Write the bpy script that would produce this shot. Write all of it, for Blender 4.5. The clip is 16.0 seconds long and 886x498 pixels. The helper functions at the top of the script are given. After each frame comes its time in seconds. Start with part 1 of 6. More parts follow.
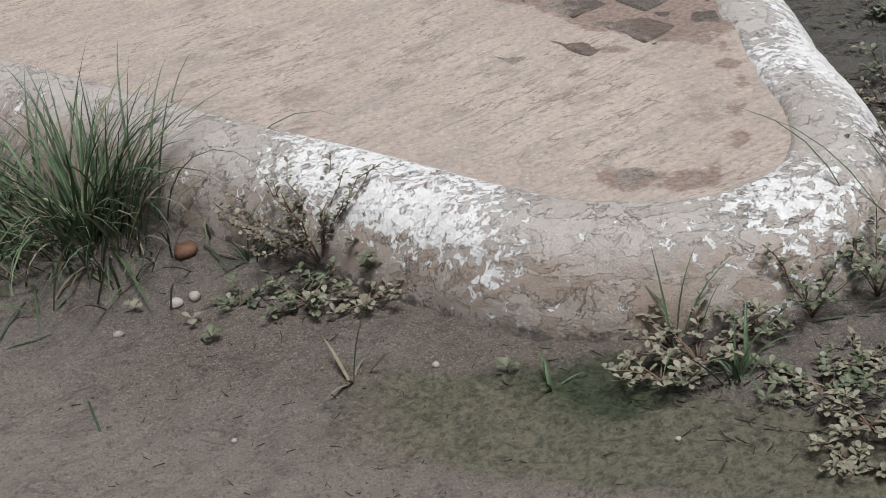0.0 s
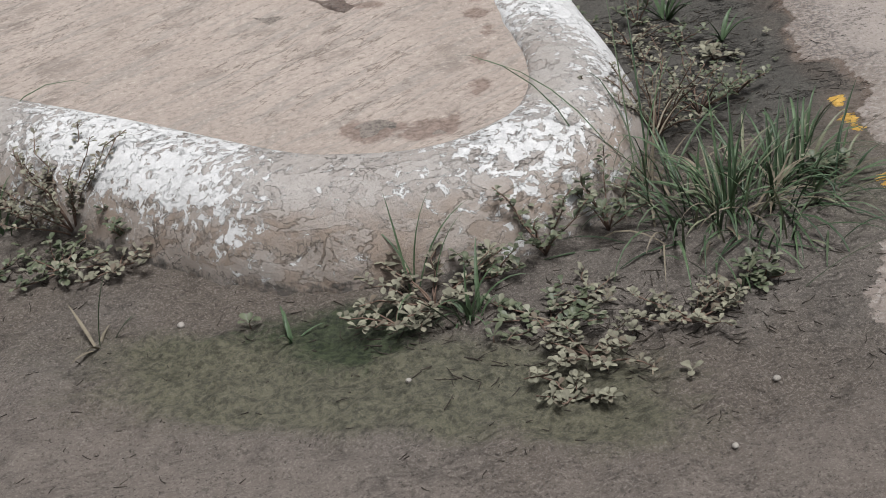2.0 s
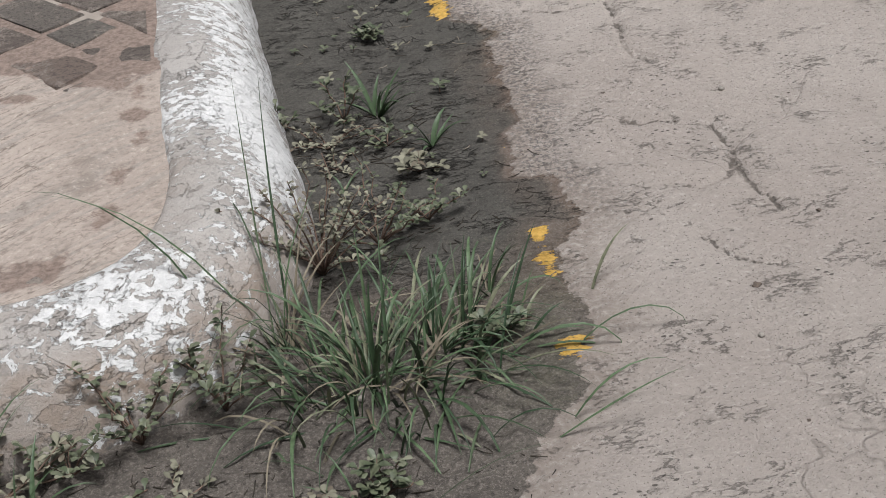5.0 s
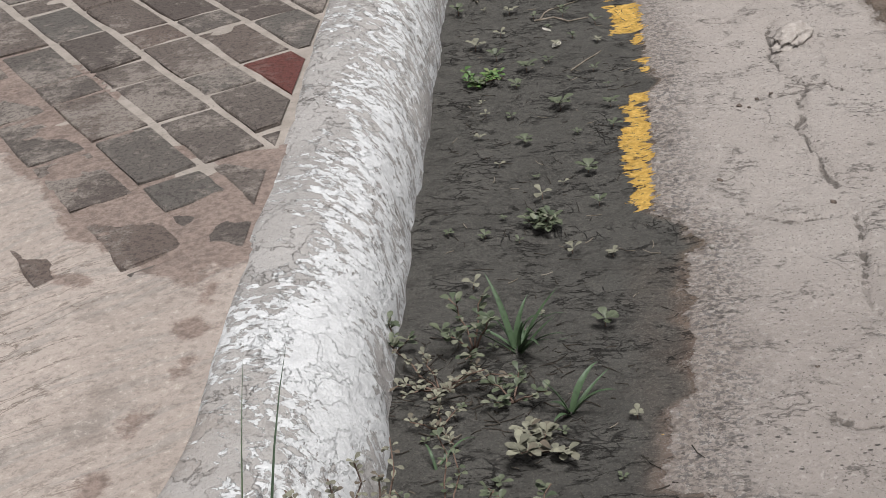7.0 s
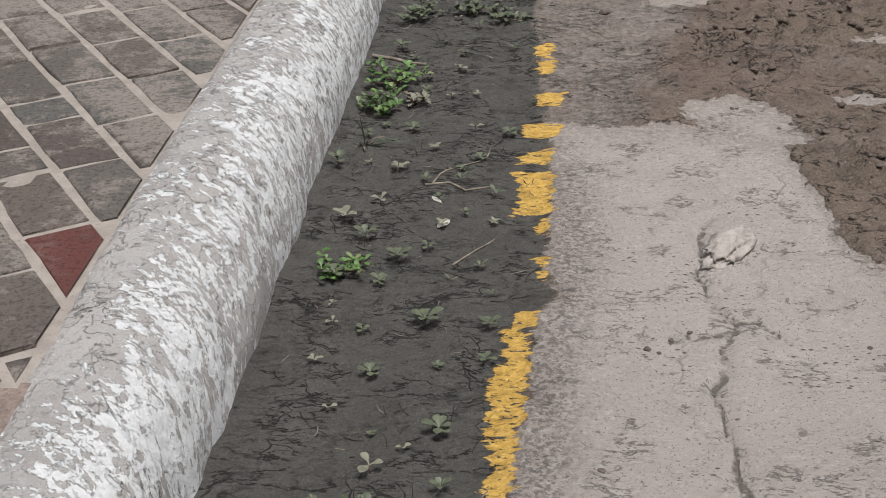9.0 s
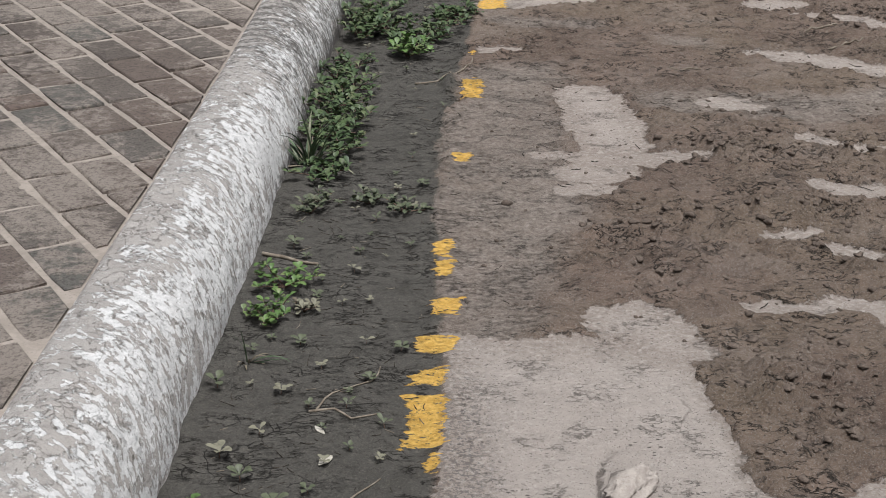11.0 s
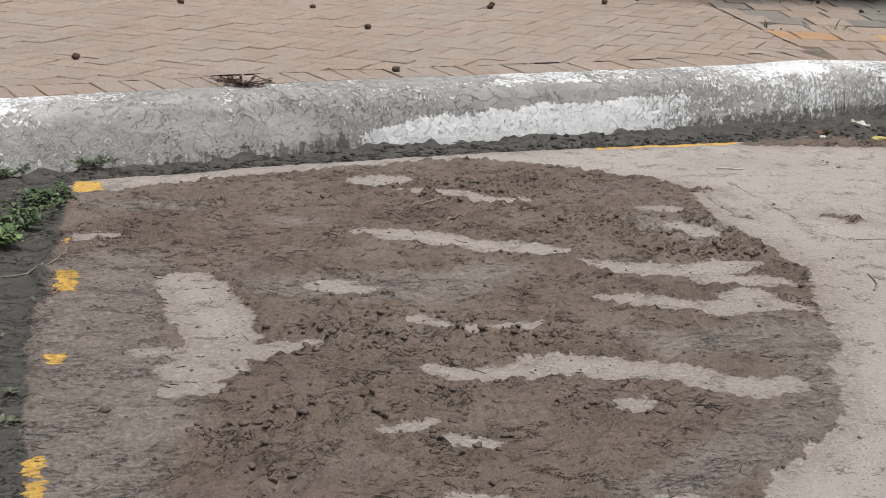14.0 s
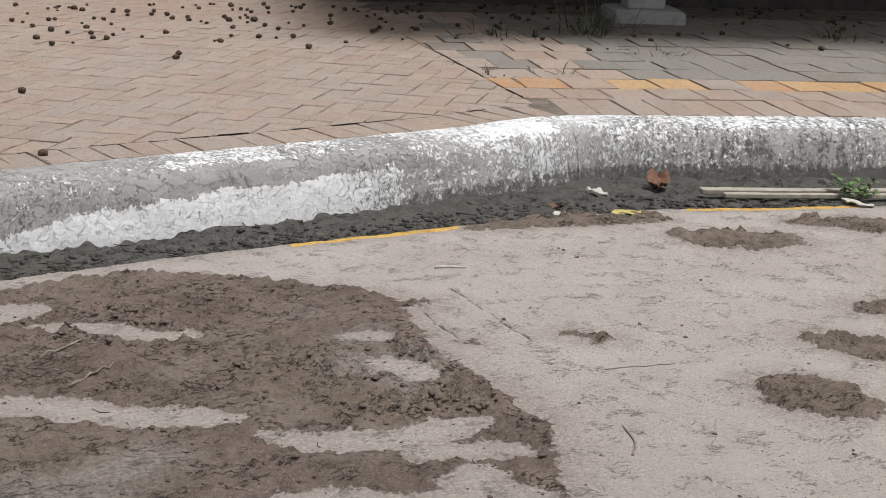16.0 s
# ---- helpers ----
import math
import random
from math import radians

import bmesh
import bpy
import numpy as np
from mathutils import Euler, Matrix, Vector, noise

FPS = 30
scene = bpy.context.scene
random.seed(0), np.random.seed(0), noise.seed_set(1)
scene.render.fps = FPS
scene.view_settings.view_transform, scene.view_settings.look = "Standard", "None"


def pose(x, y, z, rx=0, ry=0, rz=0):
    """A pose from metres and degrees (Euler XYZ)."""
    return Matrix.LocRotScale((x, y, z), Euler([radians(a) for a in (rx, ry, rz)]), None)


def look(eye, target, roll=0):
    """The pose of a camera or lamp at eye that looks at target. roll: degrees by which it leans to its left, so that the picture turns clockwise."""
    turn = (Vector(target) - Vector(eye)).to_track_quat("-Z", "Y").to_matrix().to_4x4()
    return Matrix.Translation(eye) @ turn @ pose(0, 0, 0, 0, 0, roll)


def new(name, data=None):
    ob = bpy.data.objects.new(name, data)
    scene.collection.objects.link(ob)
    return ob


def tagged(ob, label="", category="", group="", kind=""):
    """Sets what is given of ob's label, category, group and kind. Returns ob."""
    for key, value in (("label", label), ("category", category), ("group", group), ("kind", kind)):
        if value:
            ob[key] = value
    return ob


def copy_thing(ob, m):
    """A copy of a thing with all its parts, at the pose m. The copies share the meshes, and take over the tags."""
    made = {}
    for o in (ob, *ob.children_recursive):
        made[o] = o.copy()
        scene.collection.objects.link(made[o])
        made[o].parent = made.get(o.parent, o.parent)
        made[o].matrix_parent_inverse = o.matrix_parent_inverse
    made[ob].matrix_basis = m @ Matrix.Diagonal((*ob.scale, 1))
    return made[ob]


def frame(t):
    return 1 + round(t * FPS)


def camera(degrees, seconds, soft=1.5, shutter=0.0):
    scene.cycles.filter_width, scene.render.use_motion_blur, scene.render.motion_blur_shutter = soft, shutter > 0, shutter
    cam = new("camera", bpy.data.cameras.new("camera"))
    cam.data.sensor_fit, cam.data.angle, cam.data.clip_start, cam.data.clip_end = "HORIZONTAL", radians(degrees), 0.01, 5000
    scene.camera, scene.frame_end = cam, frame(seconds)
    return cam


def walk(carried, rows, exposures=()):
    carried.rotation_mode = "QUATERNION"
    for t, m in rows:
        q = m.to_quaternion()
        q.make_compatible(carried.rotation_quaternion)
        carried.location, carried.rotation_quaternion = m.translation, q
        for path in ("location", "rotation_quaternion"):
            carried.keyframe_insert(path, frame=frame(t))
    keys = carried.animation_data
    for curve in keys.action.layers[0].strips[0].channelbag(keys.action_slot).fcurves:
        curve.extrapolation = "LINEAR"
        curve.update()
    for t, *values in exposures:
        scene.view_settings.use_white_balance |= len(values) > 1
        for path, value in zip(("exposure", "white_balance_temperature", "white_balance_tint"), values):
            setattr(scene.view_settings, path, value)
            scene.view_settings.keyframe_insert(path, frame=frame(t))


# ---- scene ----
cam = camera(33.0, 16.0, soft=0.55)
PATH = [
    (0, (-0.523, -1.619, 1.156), (-0.582, 0.154, 0.233), -8.5),
    (0.5, (-0.523, -1.629, 1.162), (-0.484, 0.126, 0.204), -7.8),
    (1, (-0.504, -1.647, 1.155), (-0.416, 0.101, 0.187), -8.1),
    (1.5, (-0.429, -1.653, 1.14), (-0.318, 0.087, 0.161), -8.9),
    (2, (-0.338, -1.674, 1.133), (-0.231, 0.061, 0.144), -9.4),
    (2.5, (-0.266, -1.694, 1.125), (-0.162, 0.03, 0.117), -9.3),
    (3, (-0.182, -1.702, 1.125), (-0.077, 0.019, 0.111), -9.3),
    (3.5, (-0.124, -1.671, 1.118), (0.025, 0.046, 0.105), -8.5),
    (4, (-0.057, -1.562, 1.101), (0.176, 0.143, 0.083), -7.2),
    (4.2, (-0.026, -1.502, 1.099), (0.212, 0.203, 0.082), -7.1),
    (6.3, (0.377, -0.862, 1.009), (0.361, 0.897, 0.059), -6.3),
    (6.5, (0.391, -0.79, 1.014), (0.317, 0.973, 0.072), -5.7),
    (7, (0.446, -0.622, 1.026), (0.25, 1.142, 0.105), -6.5),
    (7.5, (0.529, -0.434, 1.042), (0.222, 1.324, 0.138), -6.1),
    (8, (0.561, -0.274, 1.04), (0.217, 1.479, 0.14), -4.6),
    (8.5, (0.593, -0.081, 1.034), (0.315, 1.683, 0.134), -2.7),
    (9, (0.611, 0.029, 1.046), (0.439, 1.807, 0.145), -0.9),
    (9.5, (0.639, 0.125, 1.084), (0.483, 1.913, 0.2), -1.0),
    (10, (0.665, 0.192, 1.102), (0.525, 1.999, 0.257), -0.7),
    (10.2, (0.68, 0.208, 1.112), (0.544, 2.02, 0.276), -0.6),
    (12.3, (0.633, 0.264, 1.159), (0.773, 2.164, 0.551), 2.3),
    (12.5, (0.637, 0.265, 1.157), (0.824, 2.165, 0.562), 2.7),
    (13, (0.654, 0.276, 1.158), (0.965, 2.168, 0.587), 3.3),
    (13.5, (0.66, 0.342, 1.154), (1.049, 2.224, 0.599), 3.2),
    (14, (0.702, 0.44, 1.152), (1.125, 2.316, 0.604), 2.4),
    (14.5, (0.825, 0.63, 1.168), (1.329, 2.488, 0.625), 2.0),
    (15, (0.946, 0.799, 1.196), (1.584, 2.617, 0.66), 2.7),
    (15.5, (1.065, 1.087, 1.192), (1.784, 2.878, 0.666), 2.8),
    (16, (1.147, 1.387, 1.212), (1.9, 3.165, 0.692), 2.4),
]
walk(cam, [(t, look(eye, target, roll)) for t, eye, target, roll in PATH])

# ---- world and sun: a bright overcast day ----
world = bpy.data.worlds.new("sky")
scene.world = world
world.use_nodes = True
wn, wl = world.node_tree.nodes, world.node_tree.links
sky = wn.new("ShaderNodeTexSky")
sky.sky_type, sky.sun_disc = "NISHITA", False
sky.sun_elevation, sky.sun_rotation = radians(72), radians(147)
sky.air_density, sky.dust_density, sky.ozone_density = 1.0, 4.0, 1.0
haze = wn.new("ShaderNodeHueSaturation")
haze.inputs["Saturation"].default_value = 0.2
wl.new(sky.outputs[0], haze.inputs["Color"])
wl.new(haze.outputs[0], wn["Background"].inputs["Color"])
wn["Background"].inputs["Strength"].default_value = 0.085
sun_data = bpy.data.lights.new("sun", "SUN")
sun_data.energy, sun_data.angle, sun_data.color = 3.5, radians(20), (0.98, 0.985, 1.0)
sun = new("sun", sun_data)
sun.matrix_world = look((1.7, -2.6, 10.0), (0, 0, 0))

# ---- small tools ----


def mat(name):
    m = bpy.data.materials.new(name)
    m.use_nodes = True
    n, l = m.node_tree.nodes, m.node_tree.links
    return m, n, l, n["Principled BSDF"]


class Graph:
    """Short names for the shader nodes used again and again."""

    def __init__(self, name):
        self.m, self.n, self.l, self.out = mat(name)
        self.co = self.n.new("ShaderNodeNewGeometry").outputs["Position"]

    def put(self, socket, value):
        if isinstance(value, bpy.types.NodeSocket):
            self.l.new(value, socket)
        elif isinstance(value, tuple) and len(value) == 3 and socket.type == "RGBA":
            socket.default_value = (*value, 1)
        else:
            socket.default_value = value

    def noise(self, scale, detail=4.0, rough=0.55, at=None, distort=0.0):
        t = self.n.new("ShaderNodeTexNoise")
        self.put(t.inputs["Vector"], at or self.co)
        t.inputs["Scale"].default_value, t.inputs["Detail"].default_value = scale, detail
        t.inputs["Roughness"].default_value, t.inputs["Distortion"].default_value = rough, distort
        return t.outputs["Fac"]

    def voronoi(self, scale, feature="F1", at=None):
        t = self.n.new("ShaderNodeTexVoronoi")
        t.feature = feature
        self.put(t.inputs["Vector"], at or self.co)
        t.inputs["Scale"].default_value = scale
        return t.outputs["Distance"]

    def stretch(self, scale, at=None, turn=(0, 0, 0)):
        t = self.n.new("ShaderNodeMapping")
        self.put(t.inputs["Vector"], at or self.co)
        if any(turn):
            t.vector_type, scale = "TEXTURE", tuple(1 / k for k in scale)
        t.inputs["Scale"].default_value, t.inputs["Rotation"].default_value = scale, turn
        return t.outputs[0]

    def attr(self, name):
        t = self.n.new("ShaderNodeAttribute")
        t.attribute_name = name
        return t.outputs["Fac"]

    def vec(self, name):
        t = self.n.new("ShaderNodeAttribute")
        t.attribute_name = name
        return t.outputs["Vector"]

    def math(self, op, a, b=0.0, c=0.0):
        t = self.n.new("ShaderNodeMath")
        t.operation = op
        for s, v in zip(t.inputs, (a, b, c)):
            self.put(s, v)
        return t.outputs[0]

    def step(self, x, lo, hi, a=0.0, b=1.0):
        t = self.n.new("ShaderNodeMapRange")
        t.interpolation_type = "SMOOTHSTEP"
        self.put(t.inputs["Value"], x)
        for k, v in zip(("From Min", "From Max", "To Min", "To Max"), (lo, hi, a, b)):
            t.inputs[k].default_value = v
        return t.outputs[0]

    def mix(self, f, a, b, kind="MIX"):
        t = self.n.new("ShaderNodeMix")
        t.data_type, t.blend_type = "RGBA", kind
        self.put(t.inputs[0], f)
        self.put(t.inputs[6], a)
        self.put(t.inputs[7], b)
        return t.outputs[2]

    def bump(self, height, dist, strength=1.0, normal=None):
        t = self.n.new("ShaderNodeBump")
        t.inputs["Distance"].default_value, t.inputs["Strength"].default_value = dist, strength
        self.put(t.inputs["Height"], height)
        if normal:
            self.l.new(normal, t.inputs["Normal"])
        return t.outputs[0]

    def done(self, color, rough, normal=None, spec=0.4):
        self.put(self.out.inputs["Base Color"], color)
        self.put(self.out.inputs["Roughness"], rough)
        self.out.inputs["Specular IOR Level"].default_value = spec
        if normal:
            self.l.new(normal, self.out.inputs["Normal"])
        return self.m

    def veins(self, scale, width, at=None, detail=5.0):
        """Thin wandering lines."""
        return self.step(self.math("ABSOLUTE", self.math("SUBTRACT", self.noise(scale, detail, 0.6, at), 0.5)), width, width * 0.25)

    def random(self):
        return self.n.new("ShaderNodeObjectInfo").outputs["Random"]

    def island(self):
        return self.n.new("ShaderNodeNewGeometry").outputs["Random Per Island"]


def smooth(mesh):
    mesh.polygons.foreach_set("use_smooth", [True] * len(mesh.polygons))


def as_mesh(name, verts, faces, material, soft=True):
    me = bpy.data.meshes.new(name)
    me.from_pydata([tuple(v) for v in verts], [], [tuple(f) for f in faces])
    me.materials.append(material)
    if soft:
        smooth(me)
    return me


def part(name, mesh, parent, label=""):
    ob = new(name, mesh)
    ob.parent = parent
    return tagged(ob, label)


def lattice(seed):
    return np.random.RandomState(seed).rand(256, 256)


LATTICES = [lattice(s) for s in range(8)]


def value_noise(x, y, scale, seed=0):
    g = LATTICES[seed % 8]
    x, y = x * scale + 37.3 * seed, y * scale + 11.7 * seed
    i, j = np.floor(x).astype(int), np.floor(y).astype(int)
    u, v = x - i, y - j
    u, v = u * u * (3 - 2 * u), v * v * (3 - 2 * v)
    a, b = g[i % 256, j % 256], g[(i + 1) % 256, j % 256]
    c, d = g[i % 256, (j + 1) % 256], g[(i + 1) % 256, (j + 1) % 256]
    return (a * (1 - u) + b * u) * (1 - v) + (c * (1 - u) + d * u) * v


def fbm(x, y, scale, octaves=4, seed=0):
    """Fractal noise, about -1 to 1."""
    total, amp, norm = 0, 1.0, 0
    for k in range(octaves):
        total = total + amp * (value_noise(x, y, scale * 2 ** k, seed + k) * 2 - 1)
        norm += amp
        amp *= 0.55
    return total / norm * 1.6


def ramp(x, lo, hi):
    t = np.clip((x - lo) / (hi - lo), 0, 1)
    return t * t * (3 - 2 * t)


def capsule(x, y, x0, y0, x1, y1, r):
    """Signed distance into a rounded bar, positive inside."""
    dx, dy = x1 - x0, y1 - y0
    s = np.clip(((x - x0) * dx + (y - y0) * dy) / (dx * dx + dy * dy + 1e-9), 0, 1)
    return r - np.hypot(x - x0 - s * dx, y - y0 - s * dy)


# ---- the plan: lines of kerbs, slab edges and mud ----
# inner line of the island kerb, from the far end of its slanted front round the corner and along the gutter
KERB_LINE = [(-3.6, 3.5), (-2.5, 2.46), (-1.53, 1.53), (-0.98, 1.0), (-0.70, 0.745), (-0.435, 0.492), (-0.325, 0.43), (-0.228, 0.405),
             (-0.139, 0.42), (-0.057, 0.476), (-0.008, 0.58), (0.004, 0.69), (0.0, 0.9), (-0.012, 1.4), (-0.02, 2.4), (-0.025, 3.2),
             (-0.045, 4.4), (-0.06, 5.72)]
# back line of the far kerb, with its bend
FAR_LINE = [(-0.06, 5.62), (0.35, 5.69), (0.9, 5.86), (1.6, 6.08), (2.6, 6.32), (3.3, 6.50), (3.62, 6.62), (3.92, 6.675), (4.36, 6.59),
            (5.24, 6.40), (7.2, 5.95)]


def spline(points, step):
    """Points every step metres on a smooth curve through the given ones."""
    p = np.array(points, float)
    p = np.vstack([2 * p[0] - p[1], p, 2 * p[-1] - p[-2]])
    out = []
    for k in range(1, len(p) - 2):
        a, b, c, d = p[k - 1], p[k], p[k + 1], p[k + 2]
        n = max(2, int(np.hypot(*(c - b)) / step))
        for s in np.arange(n) / n:
            out.append(0.5 * (2 * b + (c - a) * s + (2 * a - 5 * b + 4 * c - d) * s ** 2 + (3 * b - a - 3 * c + d) * s ** 3))
    out.append(p[-2])
    return np.array(out)


EDGE_Y = [-3.0, -1.0, -0.6, -0.427, -0.341, -0.281, -0.2, -0.157, -0.09, -0.024, -0.006, 0.103, 0.172, 0.23, 0.309, 0.394, 0.503, 0.52, 0.591, 0.717, 0.74, 0.803,
          0.871, 0.948, 0.996, 1.049, 1.108, 1.165, 1.263, 1.321, 1.398, 1.432, 1.73, 1.9, 1.962, 2.043, 2.104, 2.205, 2.654, 3.1, 3.21, 3.7, 4.17, 5.17, 5.4]
EDGE_X = [3.2, 1.15, 0.66, 0.45, 0.377, 0.336, 0.345, 0.301, 0.303, 0.319, 0.349, 0.395, 0.46, 0.475, 0.516, 0.511, 0.513, 0.553, 0.581, 0.56, 0.515, 0.532,
          0.54, 0.571, 0.554, 0.573, 0.556, 0.587, 0.583, 0.606, 0.579, 0.544, 0.55, 0.562, 0.582, 0.566, 0.577, 0.577, 0.557, 0.53, 0.519, 0.506, 0.535, 0.56, 0.56]


def wet_side(x, y):
    """How far a place lies on the muddy side of the gutter's edge."""
    return np.interp(y, EDGE_Y, EDGE_X) - x


def slab_end(x):
    """The y at which the concrete slab ends before the far kerb."""
    return np.interp(x, [-1.0, 0.57, 1.1, 1.53, 2.2, 3.05, 3.87, 4.59, 7.5], [4.9, 5.24, 5.41, 5.515, 5.664, 5.80, 5.853, 5.737, 5.1])


def mud_area(x, y):
    """How far inside the big mud patch on the slab, before the scrapes."""
    near = np.interp(x, [0.45, 0.58, 0.70, 0.83, 0.96, 1.0, 1.03, 1.07, 1.15, 1.3, 1.5, 1.75, 2.2], [2.66, 2.64, 2.61, 2.63, 2.56, 2.38, 2.2, 2.07, 2.10, 2.22, 2.52, 2.66, 2.9])
    right = np.interp(y, [2.0, 2.6, 2.67, 2.97, 3.13, 3.43, 3.55, 3.79, 4.07, 4.34, 4.55, 4.94, 5.07, 5.185, 5.3, 5.44, 5.6],
                      [1.2, 1.62, 1.75, 2.06, 2.18, 2.30, 2.36, 2.45, 2.56, 2.55, 2.52, 2.555, 2.58, 2.512, 2.36, 2.1, 1.7])
    return np.minimum.reduce([x - 0.50, (y - near) * 0.8, (right - x) * 0.8, slab_end(x) - np.interp(x, [0.6, 1.6, 2.2], [0.15, 0.11, 0.07]) - y])


# pale bars where wheels or a shovel took the mud away: chains of x, y and half width
SCRAPES = [[(1.489, 5.206, 0.05), (1.542, 5.2, 0.08), (1.609, 5.221, 0.05)], [(1.617, 5.061, 0.025), (1.782, 4.998, 0.04), (1.871, 4.918, 0.035), (1.957, 4.907, 0.03)],
           [(1.388, 4.566, 0.028), (1.523, 4.525, 0.06), (1.719, 4.41, 0.058), (1.863, 4.352, 0.05), (1.927, 4.326, 0.021)],
           [(1.991, 4.209, 0.03), (2.057, 4.164, 0.044), (2.247, 4.126, 0.055), (2.406, 4.162, 0.042)], [(1.923, 3.926, 0.026), (1.968, 3.893, 0.045), (2.069, 3.852, 0.042), (2.125, 3.826, 0.026)],
           [(1.183, 4.064, 0.021), (1.258, 4.036, 0.045), (1.314, 4.023, 0.025)], [(1.403, 3.787, 0.022), (1.463, 3.744, 0.022)]]
LOW_SCRAPES = [[(1.367, 3.428, 0.024), (1.417, 3.395, 0.036), (1.473, 3.385, 0.028)], [(1.48, 3.39, 0.03), (1.651, 3.423, 0.06), (1.778, 3.394, 0.065), (1.915, 3.358, 0.05)],
               [(1.222, 3.109, 0.011), (1.275, 3.119, 0.016), (1.31, 3.133, 0.01)], [(1.34, 3.06, 0.010), (1.391, 3.03, 0.014)], [(1.484, 3.689, 0.016), (1.566, 3.682, 0.024), (1.694, 3.721, 0.014)],
               [(1.12, 2.757, 0.013), (1.21, 2.758, 0.022), (1.291, 2.789, 0.015), (1.336, 2.772, 0.023), (1.366, 2.699, 0.024)], [(1.741, 3.195, 0.024), (1.766, 3.195, 0.024)],
               [(0.852, 2.72, 0.035), (0.90, 2.695, 0.075), (0.953, 2.616, 0.06), (0.99, 2.575, 0.03)]]
WASHED = [[(0.87, 4.14, 0.07), (0.90, 3.98, 0.085), (0.907, 3.84, 0.095), (0.925, 3.70, 0.085)], [(0.752, 3.615, 0.022), (0.865, 3.60, 0.04), (1.002, 3.59, 0.045), (1.115, 3.615, 0.03)],
          [(0.829, 3.49, 0.06), (0.90, 3.50, 0.06)], [(0.822, 3.37, 0.035), (0.87, 3.385, 0.035)], [(1.959, 3.309, 0.049), (2.029, 3.25, 0.05), (2.12, 3.26, 0.04)],
          [(2.197, 3.806, 0.055), (2.283, 3.815, 0.06), (2.39, 3.77, 0.03)], [(2.249, 4.048, 0.05), (2.424, 3.99, 0.038)], [(2.308, 3.87, 0.07), (2.318, 3.81, 0.06)],
          [(0.60, 4.565, 0.024), (0.675, 4.584, 0.03)], [(1.66, 2.751, 0.021), (1.716, 2.703, 0.041)], [(1.53, 2.66, 0.03), (1.62, 2.62, 0.07)],
          [(2.34, 4.80, 0.03), (2.42, 4.78, 0.035)], [(2.35, 4.57, 0.035), (2.41, 4.49, 0.05)]]
# where only a thin wash of mud is left on the slab
FILMS = [[(2.33, 4.81, 0.06), (2.42, 4.78, 0.07)], [(2.29, 4.60, 0.10), (2.38, 4.50, 0.12)], [(0.62, 2.75, 0.16), (0.66, 3.2, 0.16), (0.66, 3.9, 0.15), (0.70, 4.3, 0.12)], [(0.65, 4.985, 0.07), (0.90, 4.925, 0.05)],
         [(1.12, 4.10, 0.10), (1.50, 4.02, 0.14), (1.72, 4.15, 0.08)], [(1.95, 3.55, 0.08), (2.25, 3.55, 0.14)], [(2.10, 3.12, 0.07), (2.22, 3.35, 0.09)], [(1.20, 4.675, 0.045), (1.247, 4.686, 0.045)],
         [(1.66, 2.80, 0.08), (1.85, 2.88, 0.09), (2.02, 3.08, 0.08)]]
# lone blobs of mud further out on the slab
BLOBS = [[(3.76, 5.53, 0.05), (3.81, 5.43, 0.10), (3.924, 5.38, 0.12), (4.04, 5.37, 0.09)], [(3.22, 4.18, 0.07), (3.257, 4.10, 0.12), (3.289, 4.011, 0.09)], [(3.524, 4.47, 0.04), (3.576, 4.40, 0.08), (3.631, 4.33, 0.10)],
         [(3.855, 4.646, 0.07), (3.90, 4.62, 0.09)], [(4.254, 5.577, 0.05), (4.381, 5.522, 0.08), (4.533, 5.446, 0.10)], [(3.10, 5.74, 0.03), (3.377, 5.78, 0.07), (3.75, 5.75, 0.08)],
         [(2.897, 4.664, 0.014), (2.969, 4.597, 0.018)], [(2.602, 4.685, 0.012), (2.63, 4.677, 0.012)], [(2.56, 5.019, 0.025), (2.627, 5.001, 0.018)], [(3.1, 3.2, 0.08), (3.3, 3.1, 0.08)]]
# what is left of the yellow line: x from, x to, middle y, half length
PAINT = [(0.536, 0.600, 4.155, 0.10), (0.550, 0.568, 4.505, 0.025), (0.535, 0.585, 3.585, 0.04), (0.518, 0.562, 3.02, 0.045), (0.524, 0.566, 2.92, 0.038), (0.528, 0.588, 2.75, 0.036),
         (0.509, 0.586, 2.60, 0.032), (0.501, 0.572, 2.467, 0.022), (0.507, 0.578, 2.315, 0.085), (0.553, 0.573, 2.195, 0.024), (0.553, 0.576, 2.04, 0.035), (0.528, 0.564, 1.89, 0.026),
         (0.511, 0.560, 1.80, 0.05), (0.502, 0.556, 1.69, 0.075), (0.510, 0.552, 1.56, 0.09), (0.514, 0.547, 1.472, 0.03), (0.507, 0.524, 0.848, 0.007), (0.487, 0.511, 0.533, 0.02),
         (0.484, 0.504, 0.478, 0.022), (0.486, 0.505, 0.43, 0.012), (0.450, 0.497, 0.262, 0.018), (0.56, 0.66, 5.16, 0.08)]


# where the mud was heaped into crumbly rubble: centre and spread
RUBBLE = [(1.95, 5.12, 0.28, 0.07), (2.15, 4.55, 0.30, 0.13), (2.47, 4.4, 0.07, 0.35), (1.2, 3.62, 0.14, 0.10), (1.58, 3.6, 0.18, 0.09),
          (0.98, 3.1, 0.16, 0.2), (2.3, 4.3, 0.15, 0.07), (1.35, 3.25, 0.2, 0.1), (1.15, 2.45, 0.08, 0.2), (1.75, 4.95, 0.2, 0.05)]
